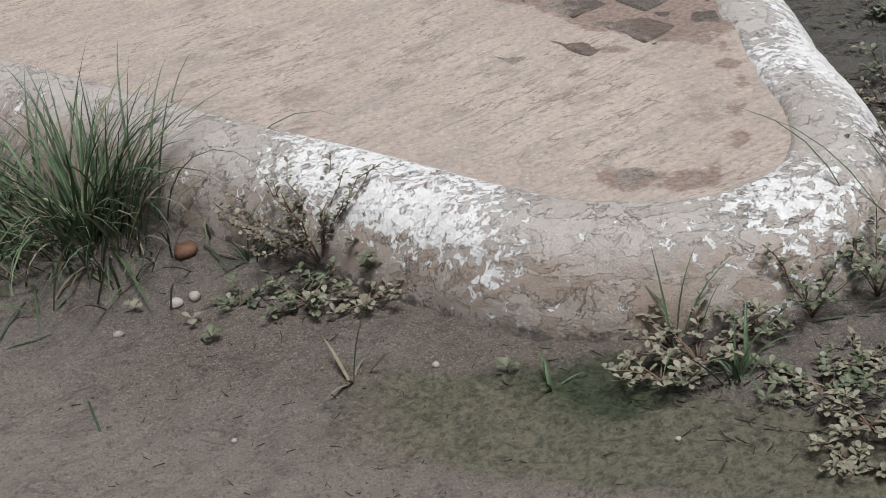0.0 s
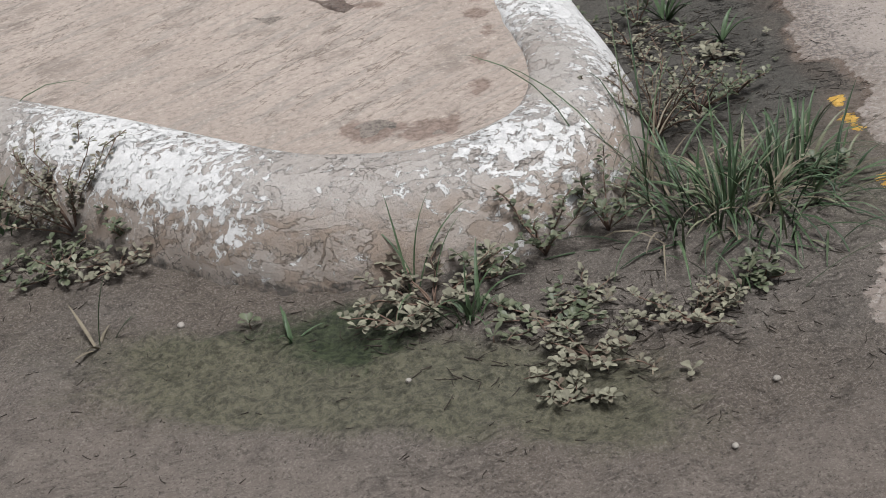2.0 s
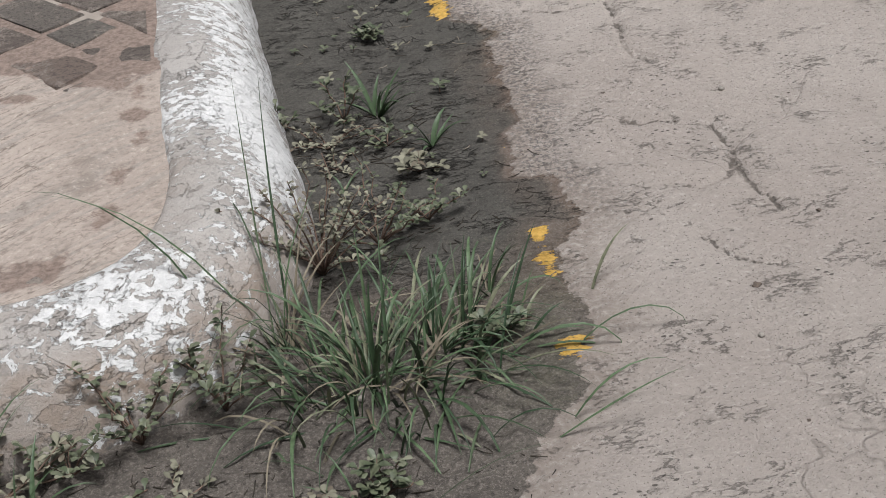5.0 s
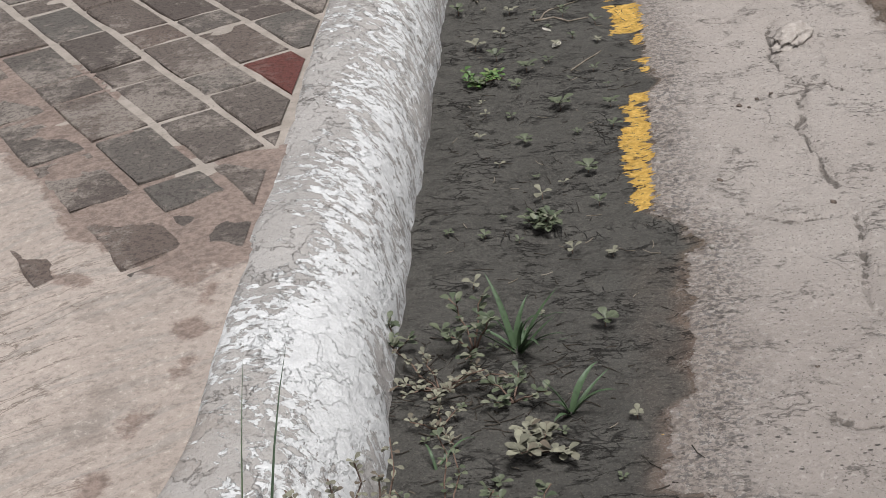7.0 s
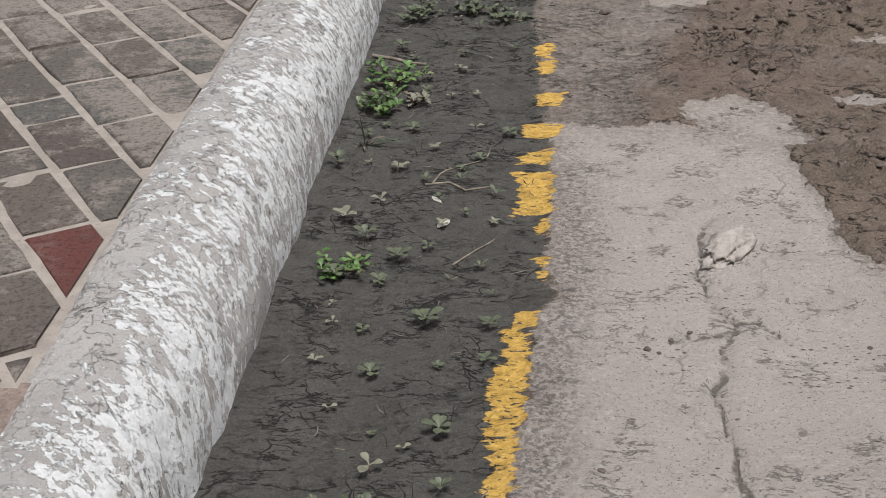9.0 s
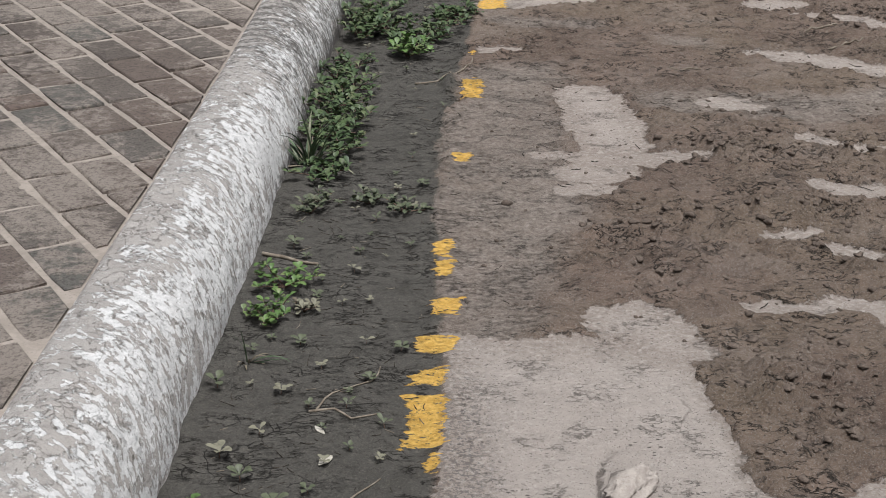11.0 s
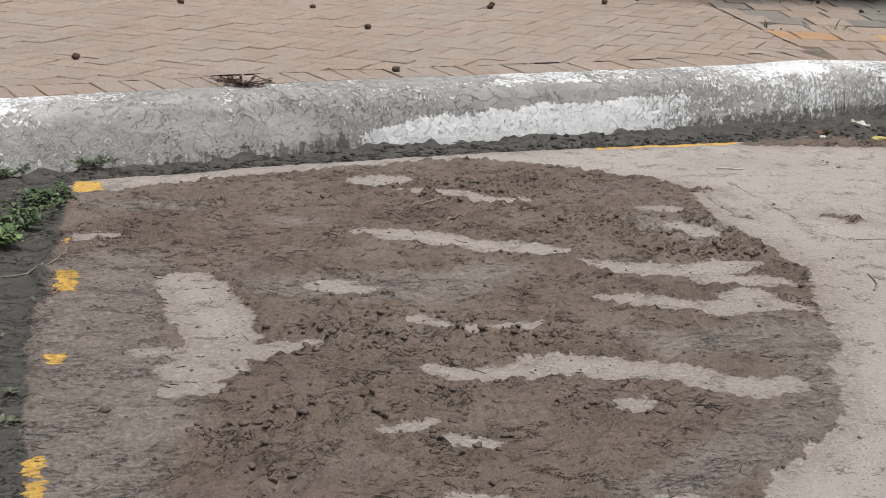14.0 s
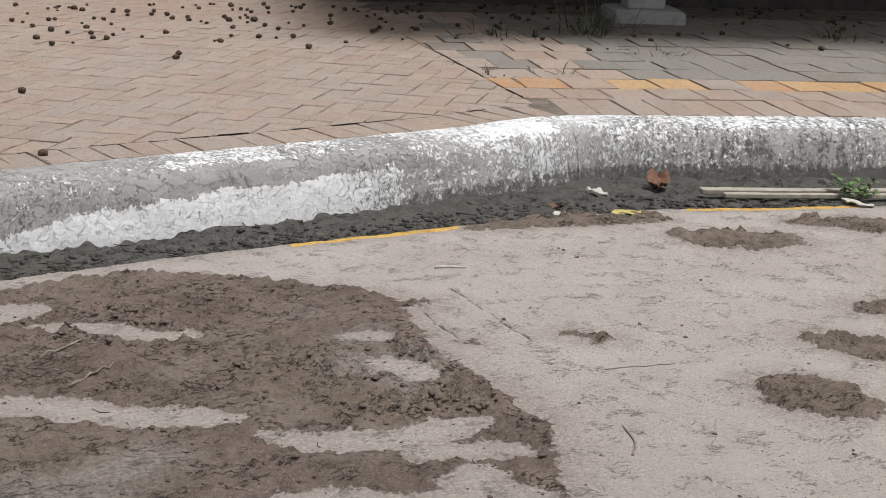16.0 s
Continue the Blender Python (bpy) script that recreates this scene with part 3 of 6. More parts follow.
def dust_material(name, a, b, c):
    g = Graph(name)
    big, mid, fine, grit = g.noise(3.2, 5), g.noise(11, 6, 0.6), g.noise(75, 5, 0.65), g.noise(380, 3, 0.7)
    drag = g.noise(13, 5, 0.6, g.stretch((0.5, 3.0, 1), None, (0, 0, radians(35))), 0.8)
    color = g.mix(g.step(big, 0.36, 0.64), a, b)
    color = g.mix(g.step(drag, 0.50, 0.60, 0, 0.75), color, c)
    color = g.mix(g.step(mid, 0.52, 0.7, 0, 0.6), color, tuple(v * 0.62 for v in a))
    mottle = g.noise(100, 8, 0.75)
    color = g.mix(g.step(mottle, 0.52, 0.60, 0, 0.45), color, tuple(v * 0.5 for v in a))
    color = g.mix(g.step(mottle, 0.46, 0.34, 0, 0.45), color, (0.60, 0.53, 0.465))
    scratch = g.math("MULTIPLY", g.veins(9, 0.012, g.stretch((0.6, 2.2, 1), None, (0, 0, radians(35))), 8), g.step(big, 0.42, 0.58))
    color = g.mix(g.math("MULTIPLY", scratch, 0.85), color, (0.15, 0.12, 0.10))
    color = g.mix(g.step(grit, 0.58, 0.72, 0, 0.5), color, tuple(v * 0.42 for v in a))
    worn = g.step(g.math("ADD", g.attr("thin"), g.math("MULTIPLY", g.math("SUBTRACT", g.noise(48, 7, 0.7), 0.5), 1.6)), 0.35, 0.75, 0, 0.7)
    color = g.mix(worn, color, g.mix(g.step(mottle, 0.42, 0.58), (0.21, 0.150, 0.125), (0.12, 0.082, 0.068)))
    height = g.math("ADD", g.math("MULTIPLY", drag, 0.9), g.math("ADD", g.math("MULTIPLY", fine, 0.6), g.math("MULTIPLY", grit, 0.25)))
    return g.done(color, 0.93, g.bump(height, 0.008, 0.75), 0.2)


def leaf_material(name, a, b, c, gloss=0.5):
    g = Graph(name)
    tone = g.island()
    color = g.mix(tone, a, b)
    color = g.mix(g.step(g.math("FRACT", g.math("MULTIPLY", tone, 7.13)), 0.72, 0.9), color, c)
    color = g.mix(g.step(g.noise(90, 4), 0.45, 0.7, 0, 0.5), color, tuple(v * 0.5 for v in a))
    g.out.inputs["Subsurface Weight"].default_value = 0.0
    return g.done(color, gloss, g.bump(g.noise(160, 3), 0.002, 0.5), 0.4)


def plain_material(name, a, b, rough=0.85, scale=40.0, depth=0.003):
    g = Graph(name)
    n, f = g.noise(scale, 5, 0.65), g.noise(scale * 7, 3)
    color = g.mix(g.step(n, 0.35, 0.65), a, b)
    color = g.mix(g.step(f, 0.58, 0.72, 0, 0.5), color, tuple(v * 0.4 for v in a))
    return g.done(color, rough, g.bump(g.math("ADD", n, g.math("MULTIPLY", f, 0.4)), depth, 0.7), 0.3)


M_GROUND = ground_material()
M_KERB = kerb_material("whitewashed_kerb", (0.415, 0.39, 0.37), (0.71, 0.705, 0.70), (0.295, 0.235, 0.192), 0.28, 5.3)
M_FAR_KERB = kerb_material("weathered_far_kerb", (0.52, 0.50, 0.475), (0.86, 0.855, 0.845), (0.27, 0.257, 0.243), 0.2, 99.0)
M_DARK_PAVER = brick_material("dark_paver", [(0.130, 0.104, 0.092), (0.160, 0.143, 0.128), (0.182, 0.140, 0.120), (0.145, 0.139, 0.127)], (0.33, 0.285, 0.25), 0.9)
M_RED_PAVER = brick_material("red_paver", [(0.16, 0.055, 0.047), (0.17, 0.065, 0.055)], (0.30, 0.22, 0.19), 0.35)
M_BEIGE_PAVER = brick_material("beige_paver", [(0.42, 0.31, 0.245), (0.47, 0.365, 0.295), (0.40, 0.32, 0.265), (0.48, 0.36, 0.28)], (0.44, 0.385, 0.34), 0.6)
M_GREY_PAVER = brick_material("grey_dusty_paver", [(0.27, 0.245, 0.215), (0.32, 0.285, 0.25), (0.29, 0.25, 0.21)], (0.30, 0.28, 0.255), 0.6)
M_ORANGE_PAVER = brick_material("orange_paver", [(0.55, 0.30, 0.15), (0.62, 0.42, 0.22), (0.5, 0.24, 0.12)], (0.52, 0.42, 0.32), 0.4)
M_MORTAR = plain_material("sandy_mortar", (0.265, 0.23, 0.20), (0.335, 0.292, 0.256), 0.95, 30)
M_FAR_JOINT = plain_material("dirty_joint", (0.11, 0.088, 0.07), (0.20, 0.165, 0.135), 0.95, 12)
M_DRIED = dust_material("dried_silt", (0.345, 0.290, 0.253), (0.395, 0.335, 0.294), (0.295, 0.262, 0.235))
M_GRASS = leaf_material("grass_blade", (0.024, 0.048, 0.022), (0.098, 0.148, 0.075), (0.18, 0.185, 0.12))
M_STRAW = leaf_material("dry_blade", (0.14, 0.115, 0.08), (0.22, 0.19, 0.14), (0.10, 0.085, 0.06), 0.7)
M_LEAF = leaf_material("weed_leaf", (0.060, 0.078, 0.044), (0.135, 0.147, 0.092), (0.20, 0.20, 0.145))
M_DEEP = leaf_material("deep_green_leaf", (0.038, 0.068, 0.027), (0.085, 0.125, 0.052), (0.12, 0.145, 0.07))
M_DUSTY_LEAF = leaf_material("dusty_leaf", (0.13, 0.125, 0.09), (0.25, 0.24, 0.175), (0.12, 0.095, 0.07), 0.7)
M_FRESH = leaf_material("fresh_leaf", (0.065, 0.125, 0.035), (0.13, 0.215, 0.065), (0.16, 0.20, 0.08), 0.45)
M_STEM = plain_material("reddish_stem", (0.13, 0.085, 0.065), (0.19, 0.13, 0.10), 0.8, 80)
M_TWIG = plain_material("dry_twig", (0.16, 0.13, 0.10), (0.30, 0.26, 0.21), 0.85, 60)
M_PEBBLE = plain_material("pale_stone", (0.22, 0.20, 0.175), (0.34, 0.315, 0.285), 0.85, 45)
M_CLOD = plain_material("mud_clod", (0.10, 0.078, 0.064), (0.165, 0.13, 0.108), 0.95, 90, 0.006)
M_NUT = plain_material("dark_fallen_fruit", (0.035, 0.022, 0.016), (0.085, 0.055, 0.04), 0.7, 60)
M_DEAD_LEAF = plain_material("dead_leaf", (0.11, 0.055, 0.036), (0.17, 0.09, 0.055), 0.7, 50)
M_PALE_LEAF = plain_material("bleached_leaf", (0.42, 0.39, 0.33), (0.55, 0.52, 0.46), 0.75, 60)
M_PLANK = plain_material("grey_timber", (0.30, 0.265, 0.215), (0.40, 0.36, 0.30), 0.8, 25)
M_POST = plain_material("pale_grey_post_paint", (0.36, 0.37, 0.37), (0.43, 0.44, 0.44), 0.55, 14, 0.001)
M_PLINTH = plain_material("grey_plinth_concrete", (0.36, 0.36, 0.35), (0.43, 0.43, 0.42), 0.85, 18)
M_WALL = plain_material("dark_wall_paint", (0.05, 0.045, 0.042), (0.085, 0.075, 0.07), 0.8, 6)

# ---- ground: one sheet that carries slab, gutter and mud flats ----


def axis(lo, hi, step, far):
    fine = np.arange(lo, hi + step / 2, step)
    grow, d, x = [], step, 0.0
    while x < far:
        d *= 1.35
        x += d
        grow.append(x)
    grow = np.array(grow)
    return np.concatenate([lo - grow[::-1], fine, hi + grow])


def build_ground():
    gx, gy = axis(-1.75, 4.7, 0.0085, 150), axis(-0.75, 6.25, 0.0085, 150)
    x, y = np.meshgrid(gx, gy)
    z, mud, patch, wet, end, dark, front, algae, lane, crack, dry, film, coarse, hollow = fields(x, y)
    # under the raised islands the sheet dips out of sight
    nx = len(gx)
    idx = np.arange(x.size).reshape(x.shape)
    quads = np.stack([idx[:-1, :-1], idx[:-1, 1:], idx[1:, 1:], idx[1:, :-1]], -1).reshape(-1, 4)
    centre = lambda a: ((a[:-1, :-1] + a[1:, 1:]) / 2).ravel()
    cx, cy, cm, cp, cw, ce = (centre(a) for a in (x, y, mud, patch, wet, end))
    kind = np.zeros(len(quads), int)
    kind[(cp > 0)] = 1
    kind[(cw > 0) & (cy < 5.3)] = 2
    kind[(cw > 0) & (cx < -0.3)] = 3
    kind[(ce > 0) & (cy > 4.6)] = 2
    kind[(cw > 0) & (cy < 0.42)] = 3
    inside = (cx < -0.08) & (cy > 0.7 - 0.95 * cx - 0.1) & (cy < 5.4) & (cx > -1.7)
    keep = ~inside
    told = [("road", "worn pale concrete road slab with cracks and stains", "road"), ("mud_patch", "brown drying mud spread over the concrete slab", "mud"),
            ("gutter_mud", "dark cracked silt filling the gutter beside the kerb", "gutter"), ("mud_flat", "damp brown silt with green algae before the kerb corner", "mud")]
    flat_co = np.stack([x.ravel(), y.ravel(), z.ravel()], -1)
    data = {"mud": mud, "dark": dark, "front": front, "algae": algae, "lane": lane, "crack": crack, "dry": dry,
            "film": film, "coarse": coarse, "hollow": hollow}
    for k, (name, label, category) in enumerate(told):
        q = quads[(kind == k) & keep]
        used, inverse = np.unique(q, return_inverse=True)
        inverse = inverse.reshape(-1, 4)
        me = bpy.data.meshes.new(name)
        me.vertices.add(len(used))
        me.vertices.foreach_set("co", flat_co[used].ravel())
        me.loops.add(inverse.size)
        me.loops.foreach_set("vertex_index", inverse.ravel())
        me.polygons.add(len(inverse))
        me.polygons.foreach_set("loop_start", np.arange(len(inverse)) * 4)
        me.polygons.foreach_set("use_smooth", np.ones(len(inverse), bool))
        me.update(calc_edges=True)
        for key, values in data.items():
            a = me.attributes.new(key, "FLOAT", "POINT")
            a.data.foreach_set("value", np.clip(values.ravel()[used], -2, 2).astype(np.float32))
        me.materials.append(M_GROUND)
        tagged(new(name, me), label, category, kind="structure")


build_ground()

# ---- kerbs ----


def build_kerb(name, line, profile, material, paint, label, lift=lambda s: 0.0, closed_seams=(), rough=0.004):
    """Sweeps a rounded profile (offset outwards, height) along a line; paint gives the wash, stain, grime at (along, over, x, y)."""
    p = spline(line, 0.014)
    t = np.gradient(p, axis=0)
    t /= np.hypot(t[:, 0], t[:, 1])[:, None]
    out = np.stack([t[:, 1], -t[:, 0]], -1)
    along = np.concatenate([[0], np.cumsum(np.hypot(*np.diff(p, axis=0).T))])
    prof = spline(profile, 0.011)
    over = np.concatenate([[0], np.cumsum(np.hypot(*np.diff(prof, axis=0).T))])
    n, m = len(p), len(prof)
    px = p[:, None, 0] + out[:, None, 0] * prof[None, :, 0]
    py = p[:, None, 1] + out[:, None, 1] * prof[None, :, 0]
    u, v = np.broadcast_to(along[:, None], (n, m)), np.broadcast_to(over[None, :], (n, m))
    lump = rough * fbm(u, v, 7, 3, 2) + rough * 0.4 * fbm(u, v, 30, 3, 4)
    px = px + out[:, None, 0] * lump
    py = py + out[:, None, 1] * lump
    pz = prof[None, :, 1] + lump * 0.7 + np.array([lift(s) for s in along])[:, None]
    seam = np.zeros((n, m))
    for sx, sy in closed_seams:
        s = along[int(np.argmin(np.hypot(p[:, 0] - sx, p[:, 1] - sy)))]
        seam = np.maximum(seam, np.exp(-((u - s - 0.015 * fbm(v, u, 9, 2, 1)) / 0.006) ** 2))
    pz = pz - 0.004 * seam
    verts = np.stack([px, py, pz], -1).reshape(-1, 3)
    idx = np.arange(n * m).reshape(n, m)
    quads = np.stack([idx[:-1, :-1], idx[:-1, 1:], idx[1:, 1:], idx[1:, :-1]], -1).reshape(-1, 4)
    caps = [tuple(idx[0, ::-1]), tuple(idx[-1, :])]
    base = [tuple((idx[k, -1], idx[k + 1, -1], idx[k + 1, 0], idx[k, 0])) for k in range(n - 1)]
    me = as_mesh(name, verts, [tuple(q) for q in quads] + caps + base, material)
    a = me.attributes.new("flow", "FLOAT_VECTOR", "POINT")
    a.data.foreach_set("vector", np.stack([u, v, 0 * u], -1).astype(np.float32).ravel())
    for key, value in zip(("white", "stain", "grime"), paint(u, v, px, py, pz)):
        b = me.attributes.new(key, "FLOAT", "POINT")
        b.data.foreach_set("value", np.ascontiguousarray(np.broadcast_to(value, (n, m)), np.float32).ravel())
    b = me.attributes.new("seam", "FLOAT", "POINT")
    b.data.foreach_set("value", seam.astype(np.float32).ravel())
    return tagged(new(name, me), label, "kerb", kind="structure")


def near_paint(u, v, x, y, z):
    """More wash along the gutter side; the slanted front is brown below and patchy white above."""
    front = 1 - ramp(y, 0.35, 0.75) * (x > -0.25)
    side = 1 - front
    top = ramp(z, 0.085, 0.125)
    bare = ramp(z, 0.075, 0.035) * ramp(fbm(u, v, 3, 3, 5), -0.5, 0.2)
    white = side * (0.16 + 0.50 * ramp(v, 0.12, 0.25) + 0.45 * ramp(v, 0.11, 0.085) - 0.40 * bare)
    burst = np.exp(-((x + 0.66) / 0.17) ** 2 - ((z - 0.115) / 0.05) ** 2)
    corner = np.exp(-((x + 0.04) / 0.18) ** 2 - ((y - 0.42) / 0.2) ** 2)
    white = white + front * (0.06 + 0.12 * top + 0.75 * burst + 0.42 * corner) + 0.45 * np.exp(-((y - 0.85) / 0.10) ** 2) * side
    stain = np.clip(front * (0.95 - 0.75 * top) + 0.10 + 0.45 * side * ramp(fbm(u, v, 2.2, 3, 1), 0.1, 0.6) * ramp(v, 0.2, 0.1), 0, 1)
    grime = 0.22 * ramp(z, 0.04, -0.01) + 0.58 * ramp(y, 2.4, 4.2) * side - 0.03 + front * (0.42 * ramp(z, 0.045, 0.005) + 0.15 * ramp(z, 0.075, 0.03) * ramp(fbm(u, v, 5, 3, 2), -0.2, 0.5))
    return np.clip(white, -0.6, 1.5), stain, grime


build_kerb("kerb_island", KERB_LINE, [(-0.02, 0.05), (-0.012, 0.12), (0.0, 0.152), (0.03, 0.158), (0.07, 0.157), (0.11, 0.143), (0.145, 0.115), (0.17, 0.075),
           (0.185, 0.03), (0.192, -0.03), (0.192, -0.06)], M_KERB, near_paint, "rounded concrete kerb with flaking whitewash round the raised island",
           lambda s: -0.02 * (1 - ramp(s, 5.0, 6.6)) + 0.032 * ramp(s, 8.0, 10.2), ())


def far_paint(u, v, x, y, z):
    """A band of thick wash low on the face, worn wash on the top edge, specks beyond the bend."""
    rim = np.interp(x, [1.55, 1.75, 2.0, 2.4, 3.1], [0.03, 0.06, 0.085, 0.108, 0.115]) + 0.014 * fbm(u, v, 9, 3, 4) + 0.010 * fbm(u, v, 34, 2, 6)
    band = ramp(rim - z, -0.008, 0.008) * ramp(x, 1.5, 1.72) * ramp(x, 3.15, 2.7)
    lip = ramp(z, 0.165, 0.183) * (0.45 + 0.6 * fbm(u, 0 * u, 2.5, 3, 3))
    white = 0.10 + 0.9 * band + 0.5 * np.clip(lip, 0, 1) + 0.34 * ramp(x, 2.75, 3.2) * ramp(x, 4.9, 4.1) + 0.15 * ramp(x, 4.0, 4.6) + 0.25 * np.exp(-((x - 0.30) / 0.2) ** 2)
    pale = np.maximum(ramp(z, 0.15, 0.09) * ramp(x, 1.7, 1.2), 0.7 * ramp(x, 0.7, 0.4))
    grime = 0.30 + 0.07 * ramp(x, 1.6, 2.6) + 0.26 * ramp(z, 0.05, 0.0) * (1 - band) + 0.15 * np.exp(-((x - 1.4) / 0.6) ** 2) * (1 - band) + 0.13 * ramp(x, 3.6, 4.4) - 0.32 * band - 0.16 * pale
    return white, np.clip(0.9 - 0.75 * pale - 0.4 * ramp(x, 3.0, 3.6), 0, 1), grime


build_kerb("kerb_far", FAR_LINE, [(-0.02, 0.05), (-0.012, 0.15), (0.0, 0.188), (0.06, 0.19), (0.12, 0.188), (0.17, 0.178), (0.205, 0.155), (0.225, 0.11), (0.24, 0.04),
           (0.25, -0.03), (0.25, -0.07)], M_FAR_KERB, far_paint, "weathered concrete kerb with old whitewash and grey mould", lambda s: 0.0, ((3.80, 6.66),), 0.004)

# ---- island paving ----


def slab_mesh(name, outline, z0, z1, material):
    bm = bmesh.new()
    low = [bm.verts.new((x, y, z0)) for x, y in outline]
    high = [bm.verts.new((x, y, z1)) for x, y in outline]
    bm.faces.new(low[::-1])
    bm.faces.new(high)
    for k in range(len(low)):
        bm.faces.new((low[k], low[(k + 1) % len(low)], high[(k + 1) % len(low)], high[k]))
    me = bpy.data.meshes.new(name)
    bm.to_mesh(me)
    bm.free()
    me.materials.append(material)
    return me


def paver_mesh(name, lx, ly, lz, bevel, material, seed):
    """A paver with chipped, rounded upper edges, its top at z 0."""
    rnd = random.Random(seed)
    hx, hy, b = lx / 2, ly / 2, bevel
    jig = lambda: rnd.uniform(-0.0016, 0.0016)
    rings = []
    for inset, z in ((0, -lz), (0, -b), (b * 0.35, -b * 0.3), (b, 0)):
        ring = []
        for sx, sy in ((-1, -1), (0, -1), (1, -1), (1, 0), (1, 1), (0, 1), (-1, 1), (-1, 0)):
            ring.append((sx * (hx - inset) + jig(), sy * (hy - inset) + jig(), z + (jig() * 0.5 if z == 0 else 0)))
        rings.append(ring)
    verts = [v for r in rings for v in r] + [(0, 0, 0.0005)]
    faces = [(r * 8 + k, r * 8 + (k + 1) % 8, r * 8 + 8 + (k + 1) % 8, r * 8 + 8 + k) for r in range(3) for k in range(8)]
    faces += [(24 + k, 24 + (k + 1) % 8, 32) for k in range(8)]
    return as_mesh(name, verts, faces, material, False)


inner = spline(KERB_LINE, 0.05)
def island_level(x, y):
    return 0.117 + 0.033 * ramp(y + 1.05 * np.minimum(x + 0.2, 0), 0.6, 1.6) + 0.02 * ramp(y, 3.4, 5.2)


right_x, right_y = inner[inner[:, 0] > -0.1][:, 0], inner[inner[:, 0] > -0.1][:, 1]
keep_right = right_y > 0.55
right_x, right_y = right_x[keep_right], right_y[keep_right]
front_pts = inner[(inner[:, 0] < -0.2) & (inner[:, 1] < 3.6)]


def island_inset(x, y):
    """Distance inside the kerb's inner line, roughly."""
    a = np.interp(y, right_y, right_x, left=-0.03) - x
    b = (y - np.interp(x, front_pts[:, 0], front_pts[:, 1], right=0.405)) * 0.75
    c = 0.328 - np.hypot(x + 0.305, y - 0.715)
    corner = (x > -0.30) & (y < 0.71)
    return np.where(corner, c, np.minimum(a, b))


def grid_sheet(name, x0, x1, y0, y1, step, height, keep, material):
    gx, gy = np.arange(x0, x1, step), np.arange(y0, y1, step)
    x, y = np.meshgrid(gx, gy)
    z, good = height(x, y), keep(x, y).ravel()
    idx = np.arange(x.size).reshape(x.shape)
    quads = np.stack([idx[:-1, :-1], idx[:-1, 1:], idx[1:, 1:], idx[1:, :-1]], -1).reshape(-1, 4)
    quads = quads[good[quads].all(1)]
    used, inv = np.unique(quads, return_inverse=True)
    co = np.stack([x.ravel(), y.ravel(), z.ravel()], -1)[used]
    return as_mesh(name, co, inv.reshape(-1, 4), material), x.ravel()[used], y.ravel()[used]


bed, _, _ = grid_sheet("pavement_island", -3.6, 0.1, 0.3, 6.2, 0.03, lambda x, y: island_level(x, y) - 0.0045 + 0.003 * fbm(x, y, 9, 3, 1),
                       lambda x, y: (island_inset(x, y) > -0.04) & (y < 5.75 - 0.5 * x) & (y > -0.2), M_MORTAR)
island_floor = tagged(new("pavement_island", bed), "sandy mortar bed of the paved island inside the kerb", "pavement", kind="structure")


def trimmed(mesh, m, cuts):
    """A copy of a paver cut off along lines (point, outward normal), in world terms."""
    bm = bmesh.new()
    bm.from_mesh(mesh)
    inv = m.inverted()
    for p, n in cuts:
        co, no = inv @ Vector((*p, 0.1)), (inv.to_3x3() @ Vector((*n, 0))).normalized()
        out = bmesh.ops.bisect_plane(bm, geom=bm.verts[:] + bm.edges[:] + bm.faces[:], plane_co=co, plane_no=no, clear_outer=True)
        edges = [e for e in out["geom_cut"] if isinstance(e, bmesh.types.BMEdge)]
        if edges:
            bmesh.ops.edgeloop_fill(bm, edges=edges)
    me = bpy.data.meshes.new(mesh.name)
    count = len(bm.faces)
    bm.to_mesh(me)
    bm.free()
    me.materials.append(mesh.materials[0])
    return me if count > 3 else None


pavers = [paver_mesh("paver", 0.194, 0.094, 0.04, 0.004, M_DARK_PAVER, s) for s in range(5)]
short = [paver_mesh("paver", 0.092, 0.094, 0.04, 0.004, M_DARK_PAVER, s) for s in range(5, 7)]
red_paver = paver_mesh("paver", 0.194, 0.094, 0.04, 0.004, M_RED_PAVER, 9)
ALONG, ACROSS = Vector((0.562, -0.827)), Vector((0.827, 0.562))
rnd = random.Random(4)
for row in range(-8, 42):
    offset = 0.569 + 0.1083 * (row + 0.5)
    s = -5.6 + rnd.uniform(0, 0.2)
    while s < 1.0:
        half = rnd.random() < 0.13
        length = 0.104 if half else 0.208
        c = ALONG * (s + length / 2) + ACROSS * offset
        s += length
        if c.y < 0.35 or c.y > 5.1 or c.x < -1.15 - 0.1 * max(0, 2.5 - c.y) or island_inset(c.x, c.y) < (-0.06 if c.y > 0.85 else 0.075):
            continue
        mesh = rnd.choice(short if half else pavers)
        if abs(c.x + 0.05) < 0.055 and abs(c.y - 1.71) < 0.05:
            mesh = red_paver
        m = pose(c.x, c.y, island_level(c.x, c.y) + rnd.uniform(-0.002, 0.002), rnd.uniform(-0.6, 0.6), rnd.uniform(-0.6, 0.6), -55.8 + rnd.uniform(-0.7, 0.7))
        if island_inset(c.x, c.y) < 0.13 and c.y > 0.6:
            mesh = trimmed(mesh, m, [((float(np.interp(c.y, right_y, right_x)) - 0.008, c.y), (1, 0))])
            if mesh is None:
                continue
        ob = new("paver", mesh)
        ob.parent = island_floor
        ob.matrix_basis = m

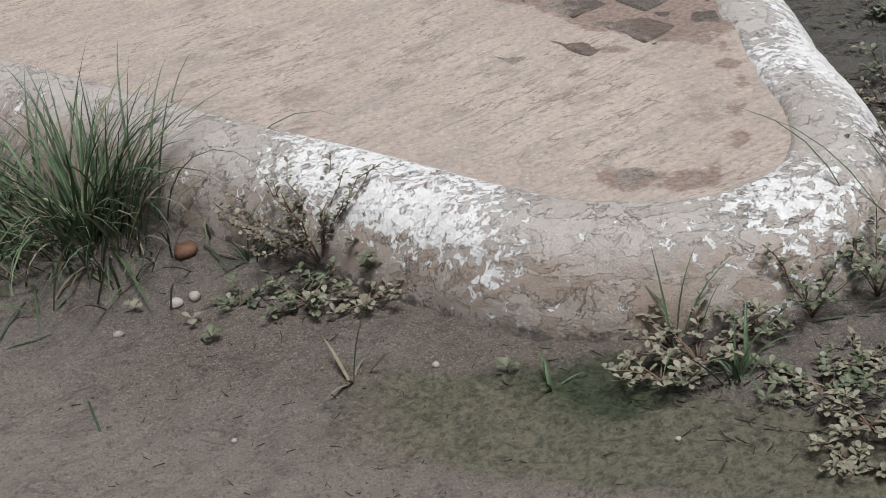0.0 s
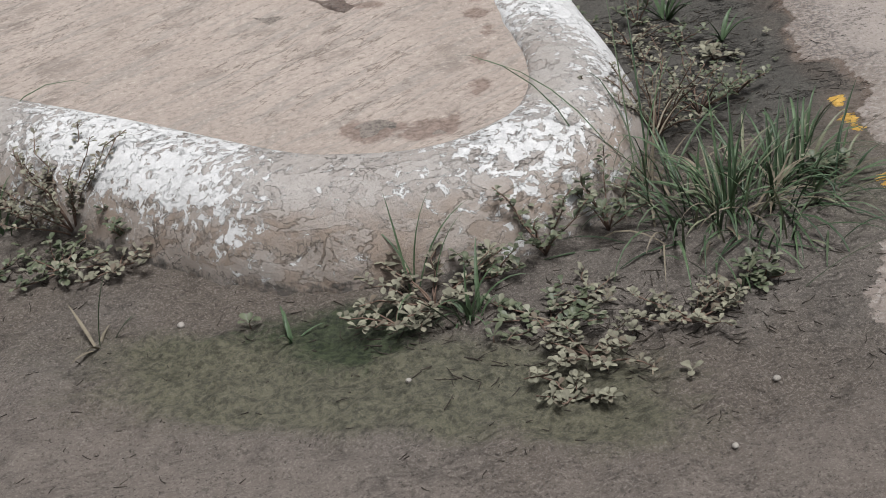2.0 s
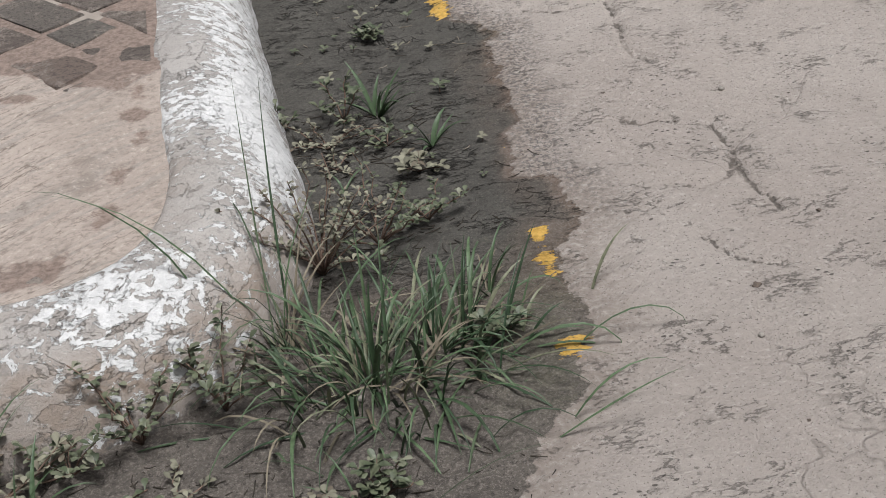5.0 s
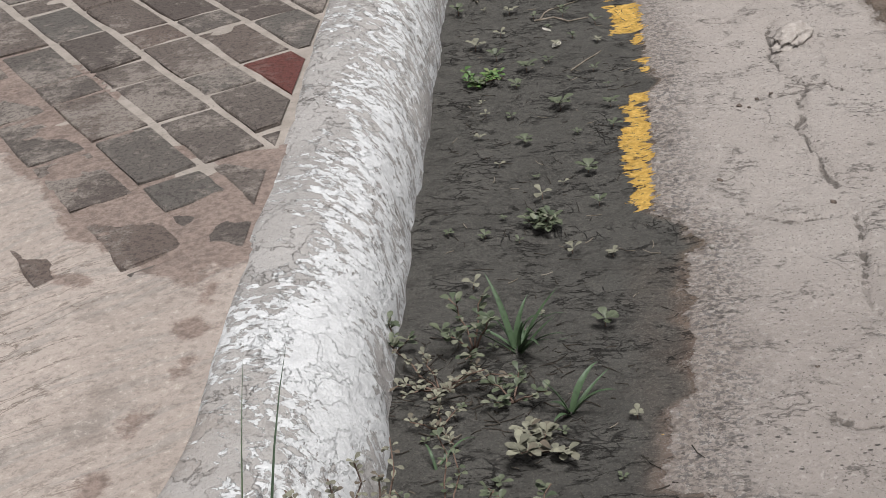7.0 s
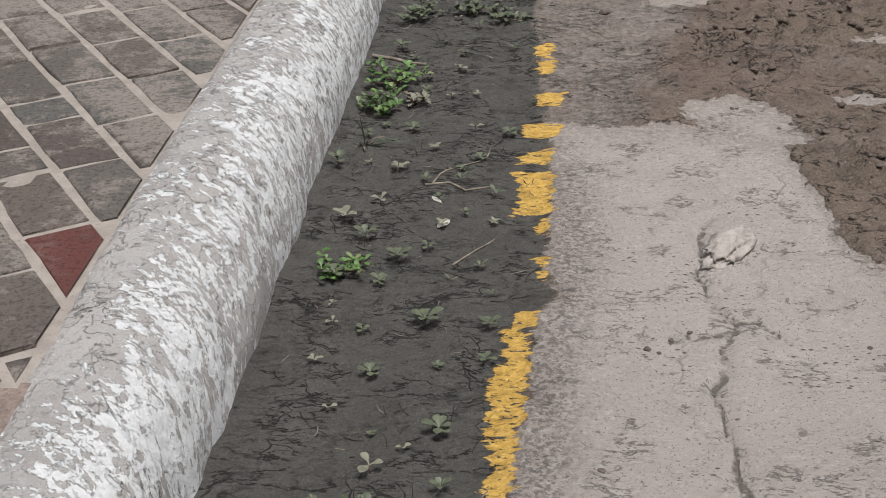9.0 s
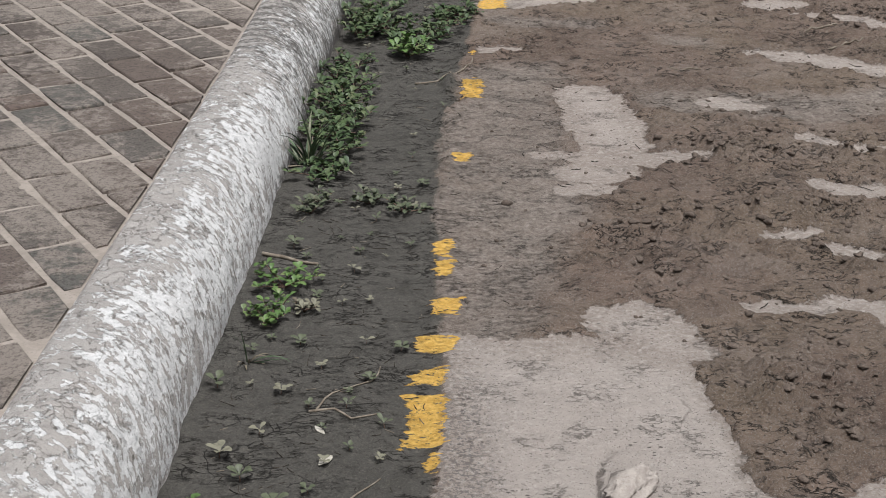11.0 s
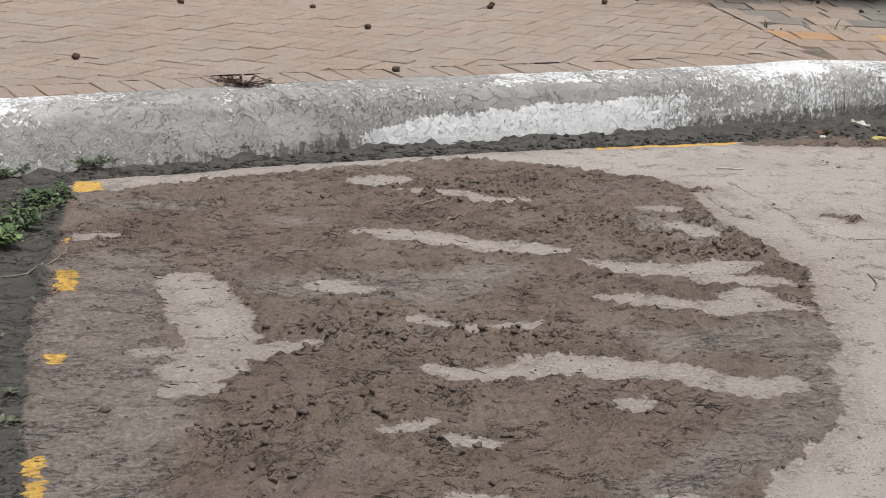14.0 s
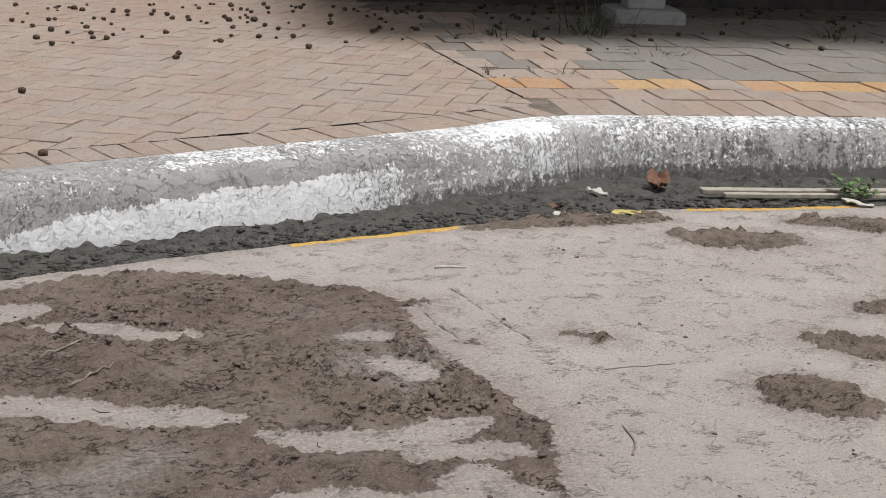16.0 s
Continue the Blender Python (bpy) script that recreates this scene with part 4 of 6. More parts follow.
# dried silt washed over the corner of the island, thinning out over the pavers
BARE = [(-0.30, 0.53, -0.26, 0.51, 0.05), (-0.20, 0.47, -0.16, 0.50, 0.045), (-0.08, 0.585, -0.08, 0.63, 0.035), (-0.06, 0.74, -0.05, 0.76, 0.03),
        (-0.045, 0.93, -0.06, 0.95, 0.035), (-0.07, 1.12, -0.07, 1.17, 0.04), (-0.24, 1.31, -0.34, 1.39, 0.05), (-0.20, 1.07, -0.29, 1.11, 0.03),
        (-0.03, 0.83, -0.03, 0.86, 0.025), (-0.03, 1.0, -0.03, 1.02, 0.03)]


def silt_depth(x, y):
    wx, wy = fbm(x, y, 5, 4, 2), fbm(x, y, 5, 4, 6)
    w3 = fbm(x, y, 24, 4, 3)
    edge = np.interp(x, [-3.2, -1.2, -0.6, -0.48, -0.36, -0.25, -0.18, -0.05, 0.1], [3.4, 2.2, 1.66, 1.50, 1.36, 1.15, 1.09, 1.06, 1.05])
    d = (edge - y) * 0.8 + 0.05 * wx + 0.02 * w3
    for c in BARE:
        d = np.minimum(d, -capsule(x + 0.035 * wx + 0.02 * w3, y + 0.035 * wy - 0.02 * w3, *c) + 0.032)
    return d


def build_silt():
    me, x, y = grid_sheet("dried_silt", -3.2, 0.06, 0.3, 3.6, 0.0125,
                          lambda x, y: island_level(x, y) - 0.003 + 0.008 * ramp(silt_depth(x, y) + 0.11 * fbm(x, y, 13, 5, 4), -0.14, 0.10) + 0.001 * fbm(x, y, 14, 4, 5) + 0.002 * fbm(x, y, 4, 3, 2),
                          lambda x, y: (island_inset(x, y) > -0.05) & (silt_depth(x, y) > -0.3), M_DRIED)
    a = me.attributes.new("thin", "FLOAT", "POINT")
    a.data.foreach_set("value", np.clip(1 - ramp(silt_depth(x, y), -0.01, 0.05), 0, 1).astype(np.float32))
    tagged(new("dried_silt", me), "pale dried silt washed over the island pavers", "mud", kind="structure")


build_silt()

# ---- far pavement with herringbone pavers ----
back = spline(FAR_LINE, 0.05)
far_floor = tagged(new("pavement_far", slab_mesh("pavement_far", [tuple(p) for p in back[::2]] + [(8.5, 5.7), (12, 9), (12, 16), (-6, 16), (-6, 8.4), (-3.6, 6.9), (-0.07, 5.6)], -0.06, 0.1835, M_FAR_JOINT)),
                   "dirt-filled bed of the beige paved walk behind the kerb", "pavement", kind="structure")
FAR_TOP = 0.189
far_meshes = [paver_mesh("paver", 0.2075, 0.1005, 0.04, 0.004, M_BEIGE_PAVER, 20 + s) for s in range(4)]
soldier_meshes = [paver_mesh("paver", 0.1005, 0.2075, 0.04, 0.004, M_BEIGE_PAVER, 30 + s) for s in range(3)]
rnd = random.Random(8)
far_t = np.gradient(back, axis=0)
far_t /= np.hypot(far_t[:, 0], far_t[:, 1])[:, None]
far_s = np.concatenate([[0], np.cumsum(np.hypot(*np.diff(back, axis=0).T))])


def far_gap(x, y):
    """Distance behind the kerb's back line."""
    k = int(np.argmin(np.hypot(back[:, 0] - x, back[:, 1] - y)))
    return -((x - back[k, 0]) * far_t[k, 1] - (y - back[k, 1]) * far_t[k, 0]), back[k, 0]


for k in range(38):
    s = 0.06 + 0.107 * k
    x, y = np.interp(s, far_s, back[:, 0]), np.interp(s, far_s, back[:, 1])
    tx, ty = np.interp(s, far_s, far_t[:, 0]), np.interp(s, far_s, far_t[:, 1])
    ob = new("paver", rnd.choice(soldier_meshes))
    ob.parent = far_floor
    ob.matrix_basis = pose(x - ty * 0.110, y + tx * 0.110, FAR_TOP + rnd.uniform(-0.002, 0.002), rnd.uniform(-0.5, 0.5), rnd.uniform(-0.5, 0.5), math.degrees(math.atan2(ty, tx)) + rnd.uniform(-1, 1))

E1, E2 = Vector((0.829, -0.559)), Vector((0.559, 0.829))
spots = []
W = 0.107
for i in range(-90, 116):
    for j in range(-65, 78):
        if (i - j) % 4 == 0:
            spots.append((E1 * ((i + 1) * W) + E2 * ((j + 0.5) * W), -34))
        elif (i - j) % 4 == 3:
            spots.append((E1 * ((i + 0.5) * W) + E2 * ((j + 1) * W), 56))
kept = []
for c, turn in spots:
    c = c + Vector((2.328, 7.344))
    if not (-2.4 < c.x < 9.5 and 5.4 < c.y < 12.5):
        continue
    gap, kx = far_gap(c.x, c.y)
    if c.x < 0.0:
        gap = c.y - (5.74 - 0.48 * c.x)
        if gap < 0.06 and gap > -0.08:
            continue
        if gap < 0 and c.y < 5.12 + 0.1 * c.x:
            continue
        if gap < 0:
            kept.append((c, turn))
            continue
    if c.x > 3.95 + 0.12 * (c.y - 6.7):
        continue
    if gap < 0.16:
        continue
    kept.append((c, turn))
kept.sort(key=lambda e: math.hypot(e[0].x - 2.2, (e[0].y - 6.6)))
loose = []
for k, (c, turn) in enumerate(kept):
    tilt = (rnd.uniform(-0.5, 0.5), rnd.uniform(-0.5, 0.5))
    m = pose(c.x, c.y, FAR_TOP + rnd.uniform(-0.0025, 0.0025), tilt[0], tilt[1], turn + rnd.uniform(-0.6, 0.6))
    if c.x < 0 and c.y < 5.74 - 0.48 * c.x:
        m = pose(c.x, c.y, island_level(c.x, c.y) + 0.003, 0, 0, turn)
    if k < 700:
        mesh = rnd.choice(far_meshes)
        if c.x > 0 and far_gap(c.x, c.y)[0] < 0.36:
            q = int(np.argmin(np.hypot(back[:, 0] - c.x, back[:, 1] - c.y)))
            n = (far_t[q, 1], -far_t[q, 0])
            mesh = trimmed(mesh, m, [((back[q, 0] - n[0] * 0.222, back[q, 1] - n[1] * 0.222), n)])
            if mesh is None:
                continue
        if c.x > 3.5:
            mesh = trimmed(mesh, m, [((3.85 + 0.12 * (c.y - 6.7), c.y), (1, -0.12))])
            if mesh is None:
                continue
        if c.x < 0 and c.x > -0.35 and c.y < 5.74 - 0.48 * c.x:
            mesh = trimmed(mesh, m, [((float(np.interp(c.y, right_y, right_x)) - 0.008, c.y), (1, 0))])
            if mesh is None:
                continue
        ob = new("paver", mesh)
        ob.parent = far_floor
        ob.matrix_basis = m
    else:
        loose.append(m)
# a mortar strip where the island's walk meets the far one
strip = slab_mesh("pavement_strip", [(0.0, 5.70), (-2.6, 6.95), (-2.6, 7.01), (0.0, 5.76)], 0.02, 0.1845, M_MORTAR)
tagged(new("pavement_strip", strip), "grey mortar strip between two fields of beige pavers", "pavement", kind="structure")
# beyond the bend the walk is laid in straight courses along the kerb
bend = Vector((3.92, 6.685))
run = Vector((0.977, -0.212)).normalized()
rise = Vector((-run.y, run.x))
course_meshes = {}
depth_at = 0.0
for row, (depth, wide) in enumerate([(0.40, 0.14), (0.28, 0.215), (0.30, 0.215), (0.30, 0.23), (0.30, 0.215), (0.30, 0.23), (0.30, 0.215), (0.30, 0.22), (0.30, 0.215), (0.30, 0.22), (0.30, 0.22), (0.30, 0.22)]):
    tone = M_ORANGE_PAVER if row == 2 else (M_GREY_PAVER if row >= 3 else M_BEIGE_PAVER)
    s = -0.45 + (0.11 if row % 2 else 0.0) + (0.45 if row == 0 else 0)
    while s < 4.4:
        c = bend + run * (s + wide / 2) + rise * (depth_at + depth / 2)
        s += wide
        if c.x < 3.76 + 0.12 * (c.y - 6.7) or c.x > 9 or c.y > 10.9:
            continue
        material = M_BEIGE_PAVER if (row >= 3 and c.x < 4.9 and rnd.random() < 0.8) else (M_BEIGE_PAVER if row == 2 and rnd.random() < 0.3 else tone)
        key = (depth, wide, material.name, rnd.randrange(2))
        if key not in course_meshes:
            course_meshes[key] = paver_mesh("paver", wide - 0.009, depth - 0.009, 0.04, 0.004, material, 60 + len(course_meshes))
        m = pose(c.x, c.y, FAR_TOP + rnd.uniform(-0.004, 0.004), rnd.uniform(-0.7, 0.7), rnd.uniform(-0.7, 0.7), -12.2 + rnd.uniform(-1, 1))
        mesh = course_meshes[key]
        if row > 0 and c.x < 4.1 + 0.12 * (c.y - 6.7):
            mesh = trimmed(mesh, m, [((3.862 + 0.12 * (c.y - 6.7), c.y), (-1, 0.12))])
            if mesh is None:
                continue
        ob = new("paver", mesh)
        ob.parent = far_floor
        ob.matrix_basis = m
    depth_at += depth
verts, faces = [], []
for m in loose:
    b = len(verts)
    for z, d in ((-0.03, 0), (-0.004, 0), (0, 0.004)):
        for sx, sy in ((-1, -1), (1, -1), (1, 1), (-1, 1)):
            verts.append(m @ Vector((sx * (0.1035 - d), sy * (0.0502 - d), z)))
    for r in (0, 4):
        faces += [(b + r + q, b + r + (q + 1) % 4, b + r + 4 + (q + 1) % 4, b + r + 4 + q) for q in range(4)]
    faces.append((b + 8, b + 9, b + 10, b + 11))
rest = part("pavers_beyond", as_mesh("pavers_beyond", verts, faces, M_BEIGE_PAVER, False), far_floor)
rest["kind"] = "stuff"

# ---- plants ----


def blade(verts, faces, base, az, lean, length, width, droop, segs=6, twist=0.0):
    """One grass blade: a folded, tapering ribbon that bends over."""
    p, pitch = Vector(base), radians(90 - lean)
    step = length / segs
    b = len(verts)
    for k in range(segs + 1):
        s = k / segs
        w = width * (0.75 + 0.5 * s if s < 0.35 else 1.05 * (1 - s) ** 0.7 / 0.74) * 0.5
        a = az + twist * s
        side = Vector((-math.sin(a), math.cos(a), 0))
        up = Vector((-math.cos(az) * math.sin(pitch), -math.sin(az) * math.sin(pitch), math.cos(pitch)))
        verts += [p - side * w + up * w * 0.35, p - up * w * 0.2, p + side * w + up * w * 0.35]
        d = Vector((math.cos(az) * math.cos(pitch), math.sin(az) * math.cos(pitch), math.sin(pitch)))
        p = p + d * step
        pitch -= droop / segs * (0.4 + 1.2 * s)
    for k in range(segs):
        r = b + 3 * k
        faces += [(r, r + 1, r + 4, r + 3), (r + 1, r + 2, r + 5, r + 4)]


def leaf(verts, faces, base, az, pitch, length, width, cup=0.25):
    """A small spoon-shaped leaf."""
    d = Vector((math.cos(az) * math.cos(pitch), math.sin(az) * math.cos(pitch), math.sin(pitch)))
    side = Vector((-math.sin(az), math.cos(az), 0))
    up = side.cross(d) * -1
    if up.z < 0:
        up = -up
    b = len(verts)
    p = Vector(base)
    shape = ((0.0, 0.10), (0.3, 0.28), (0.55, 0.85), (0.75, 1.0), (0.92, 0.65))
    for s, w in shape:
        c = p + d * (length * s) + up * (length * cup * (s - s * s * 1.3))
        h = width * w * 0.5
        verts += [c - side * h + up * h * 0.3, c, c + side * h + up * h * 0.3]
    verts.append(p + d * length + up * (length * cup * -0.3))
    for k in range(4):
        r = b + 3 * k
        faces += [(r, r + 1, r + 4, r + 3), (r + 1, r + 2, r + 5, r + 4)]
    r = b + 12
    faces += [(r, r + 1, b + 15), (r + 1, r + 2, b + 15)]


def tube(verts, faces, points, r0, r1, sides=5):
    b = len(verts)
    n = len(points)
    for k, p in enumerate(points):
        p = Vector(p)
        d = (Vector(points[min(k + 1, n - 1)]) - Vector(points[max(k - 1, 0)])).normalized()
        a = d.orthogonal().normalized()
        c = d.cross(a)
        r = r0 + (r1 - r0) * k / (n - 1)
        for q in range(sides):
            t = 2 * math.pi * q / sides
            verts.append(p + (a * math.cos(t) + c * math.sin(t)) * r)
    for k in range(n - 1):
        for q in range(sides):
            faces.append((b + k * sides + q, b + k * sides + (q + 1) % sides, b + (k + 1) * sides + (q + 1) % sides, b + (k + 1) * sides + q))
    faces.append(tuple(b + q for q in range(sides))[::-1])
    faces.append(tuple(b + (n - 1) * sides + q for q in range(sides)))


def thing(name, label, category, group=""):
    return tagged(new(name), label, category, group)


def ground_z(x, y):
    return float(fields(np.array([x]), np.array([y]))[0][0])


def grass_tuft(seed, count, spread, height, width, droop, dry=0.25, lean=38, label="", bias=None, base_r=0.05, wall=None):
    """wall: the way to a kerb that the blades lean off from."""
    rnd = random.Random(seed)
    g = thing("grass_tuft", label, "grass")
    for name, share, material in (("foliage", 1 - dry, M_GRASS), ("straw", dry, M_STRAW)):
        verts, faces = [], []
        for k in range(int(count * share)):
            az = rnd.uniform(0, 2 * math.pi)
            r = abs(rnd.gauss(0, base_r))
            l = height * rnd.uniform(0.35, 1.2) * (1.0 if name == "foliage" else rnd.uniform(0.5, 0.95))
            tilt = min(80, abs(rnd.gauss(0, lean)) + (r / base_r) * 7)
            if name == "straw":
                tilt = min(85, tilt + 22)
            if bias is not None and rnd.random() < 0.4:
                az = bias + rnd.gauss(0, 0.6)
            a2 = az + rnd.uniform(-1.3, 1.3)
            if wall is not None and math.cos(a2 - wall) > 0.0:
                tilt = min(tilt, rnd.uniform(8, 30))
                r *= 0.5
            blade(verts, faces, (math.cos(az) * r * spread, math.sin(az) * r * spread, -0.004), a2, tilt, l, width * rnd.uniform(0.6, 1.25), droop * rnd.uniform(0.2, 2.2), 7, rnd.uniform(-1.0, 1.0))
        if faces and count <= 30:
            for b in range(0, len(verts), 24):
                part("blade", as_mesh("blade", verts[b:b + 24], [tuple(i - b for i in f) for f in faces if b <= f[0] < b + 24], material), g)
        elif faces:
            part(name, as_mesh(name, verts, faces, material), g)["kind"] = "stuff"
    return g


def weed(seed, stems, reach, rise, leaf_len, per_stem, material, label, category="weed", stem_r=0.0013, group=""):
    """Creeping weed: stems from one root, with spoon-shaped leaves in tight whorls along and at the tips."""
    rnd = random.Random(seed)
    w = thing("weed_plant", label, category, group)
    sv, sf, lv, lf = [], [], [], []
    for k in range(stems):
        az = 2 * math.pi * k / stems + rnd.uniform(-0.5, 0.5)
        l, up = reach * rnd.uniform(0.5, 1.1), rise * rnd.uniform(0.4, 1.2)
        pts = []
        for q in range(6):
            s = q / 5
            wob = 0.12 * l
            pts.append(Vector((math.cos(az) * l * s + rnd.uniform(-wob, wob) * s, math.sin(az) * l * s + rnd.uniform(-wob, wob) * s, -0.004 + up * (s ** 0.8) + 0.004)))
        tube(sv, sf, pts, stem_r * 1.3, stem_r * 0.7, 4)
        for q in range(per_stem):
            s = 0.3 + 0.7 * (q + rnd.random()) / per_stem
            i = min(4, int(s * 5))
            base = pts[i].lerp(pts[i + 1], s * 5 - i)
            for side in range(rnd.choice((2, 3, 4)) if q > per_stem - 3 else 2):
                leaf(lv, lf, base, rnd.uniform(0, 6.28), radians(rnd.uniform(-5, 50)), leaf_len * rnd.uniform(0.6, 1.2), leaf_len * rnd.uniform(0.42, 0.62), rnd.uniform(0.1, 0.4))
    part("stalk", as_mesh("stalk", sv, sf, M_STEM), w)["kind"] = "stuff"
    part("foliage", as_mesh("foliage", lv, lf, material), w)["kind"] = "stuff"
    return w


def rosette(seed, leaves, leaf_len, material, label, group):
    rnd = random.Random(seed)
    w = thing("weed_seedling", label, "seedling", group)
    sv, sf, lv, lf = [], [], [], []
    top = Vector((rnd.uniform(-0.002, 0.002), rnd.uniform(-0.002, 0.002), leaf_len * 0.45))
    tube(sv, sf, [(0, 0, -0.004), top * 0.5, top], 0.0011, 0.0007, 4)
    for k in range(leaves):
        az = 2 * math.pi * k / leaves + rnd.uniform(-0.4, 0.4)
        leaf(lv, lf, top, az, radians(rnd.uniform(5, 45)), leaf_len * rnd.uniform(0.65, 1.2), leaf_len * rnd.uniform(0.4, 0.6), 0.25)
    part("stem", as_mesh("stem", sv, sf, M_STEM), w)
    for b in range(0, len(lv), 16):
        part("leaf", as_mesh("leaf", lv[b:b + 16], [tuple(i - b for i in f) for f in lf if b <= f[0] < b + 16], material), w)
    return w


def place(ob, x, y, turn=0.0, size=1.0, z=None):
    ob.matrix_basis = pose(x, y, ground_z(x, y) if z is None else z, 0, 0, turn) @ Matrix.Scale(size, 4)
    return ob


def copy_at(ob, x, y, turn, size, z=None):
    c = copy_thing(ob, Matrix.Identity(4))
    c.scale = (1, 1, 1)
    return place(c, x, y, turn, size, z)


# grass
place(grass_tuft(1, 520, 2.0, 0.31, 0.0058, 1.2, 0.22, 40, "dense tuft of long green grass against the slanted kerb", None, 0.085, 0.8), -1.24, 0.83)
place(grass_tuft(2, 170, 1.6, 0.21, 0.0050, 1.0, 0.2, 38, "smaller green grass tuft beside the dense one", None, 0.05, 0.8), -1.46, 0.93)
place(grass_tuft(3, 260, 1.8, 0.165, 0.0050, 1.4, 0.2, 50, "low spreading green grass tuft at the kerb corner", None, 0.05), 0.215, 0.262)
place(grass_tuft(4, 120, 1.5, 0.15, 0.0052, 1.4, 0.15, 48, "green grass spreading from the corner tuft over the gutter mud", 0.2, 0.05), 0.31, 0.30)
place(grass_tuft(5, 44, 1.3, 0.32, 0.0036, 1.5, 0.6, 26, "tall half-dry grass leaning on the kerb corner", 2.7, 0.03), 0.125, 0.365)
place(grass_tuft(6, 14, 1.0, 0.15, 0.0034, 1.6, 0.5, 30, "thin grass growing through the weeds at the kerb foot", 1.9, 0.02), -0.27, 0.20)
place(grass_tuft(7, 26, 1.0, 0.11, 0.006, 1.3, 0.1, 42, "broad-bladed grass sprout among the weeds", None, 0.012), -0.205, 0.105)
place(grass_tuft(8, 9, 1.0, 0.15, 0.006, 0.5, 0.75, 52, "pale dying grass sprout lying on the mud", 0.9, 0.008), -0.745, 0.235)
place(grass_tuft(9, 4, 1.0, 0.062, 0.007, 1.2, 0.0, 42, "small grass sprout on the damp mud", None, 0.003), -0.461, 0.144)
place(grass_tuft(10, 7, 1.0, 0.10, 0.006, 1.0, 0.2, 36, "small grass sprout beside the weeds", None, 0.006), 0.172, 0.045)
place(grass_tuft(11, 8, 1.0, 0.05, 0.004, 1.0, 0.9, 45, "tiny dry grass tuft on the damp mud", None, 0.005), 0.0, -0.118)
place(grass_tuft(12, 20, 1.0, 0.10, 0.0075, 0.9, 0.05, 48, "star-shaped grass sprout in the gutter silt", None, 0.006), 0.345, 1.06)
place(grass_tuft(13, 6, 1.0, 0.075, 0.009, 0.9, 0.0, 40, "young broad-bladed grass sprout in the gutter", None, 0.004), 0.41, 0.905)
place(grass_tuft(14, 8, 1.0, 0.09, 0.005, 1.0, 0.4, 60, "flat grass sprout in the gutter silt", None, 0.006), 0.25, 0.80)
place(grass_tuft(15, 40, 1.0, 0.15, 0.008, 1.0, 0.1, 36, "green grass clump in the gutter against the kerb", None, 0.015), 0.205, 3.55)
place(grass_tuft(16, 30, 1.0, 0.20, 0.005, 0.8, 0.2, 26, "thin upright grass in the corner where the kerbs meet", None, 0.02), 0.17, 5.40)
place(grass_tuft(17, 22, 1.0, 0.07, 0.005, 0.9, 0.7, 62, "flat straw-coloured grass rosette in the gutter", None, 0.004), 0.235, 2.50)
place(grass_tuft(18, 14, 1.0, 0.10, 0.005, 1.0, 0.1, 36, "small grass tuft at the foot of the kerb", None, 0.01), -0.93, 0.66)
place(grass_tuft(19, 10, 1.0, 0.14, 0.005, 1.0, 0.5, 32, "thin grass at the edge of the dry patch", None, 0.01), 0.40, 0.42)

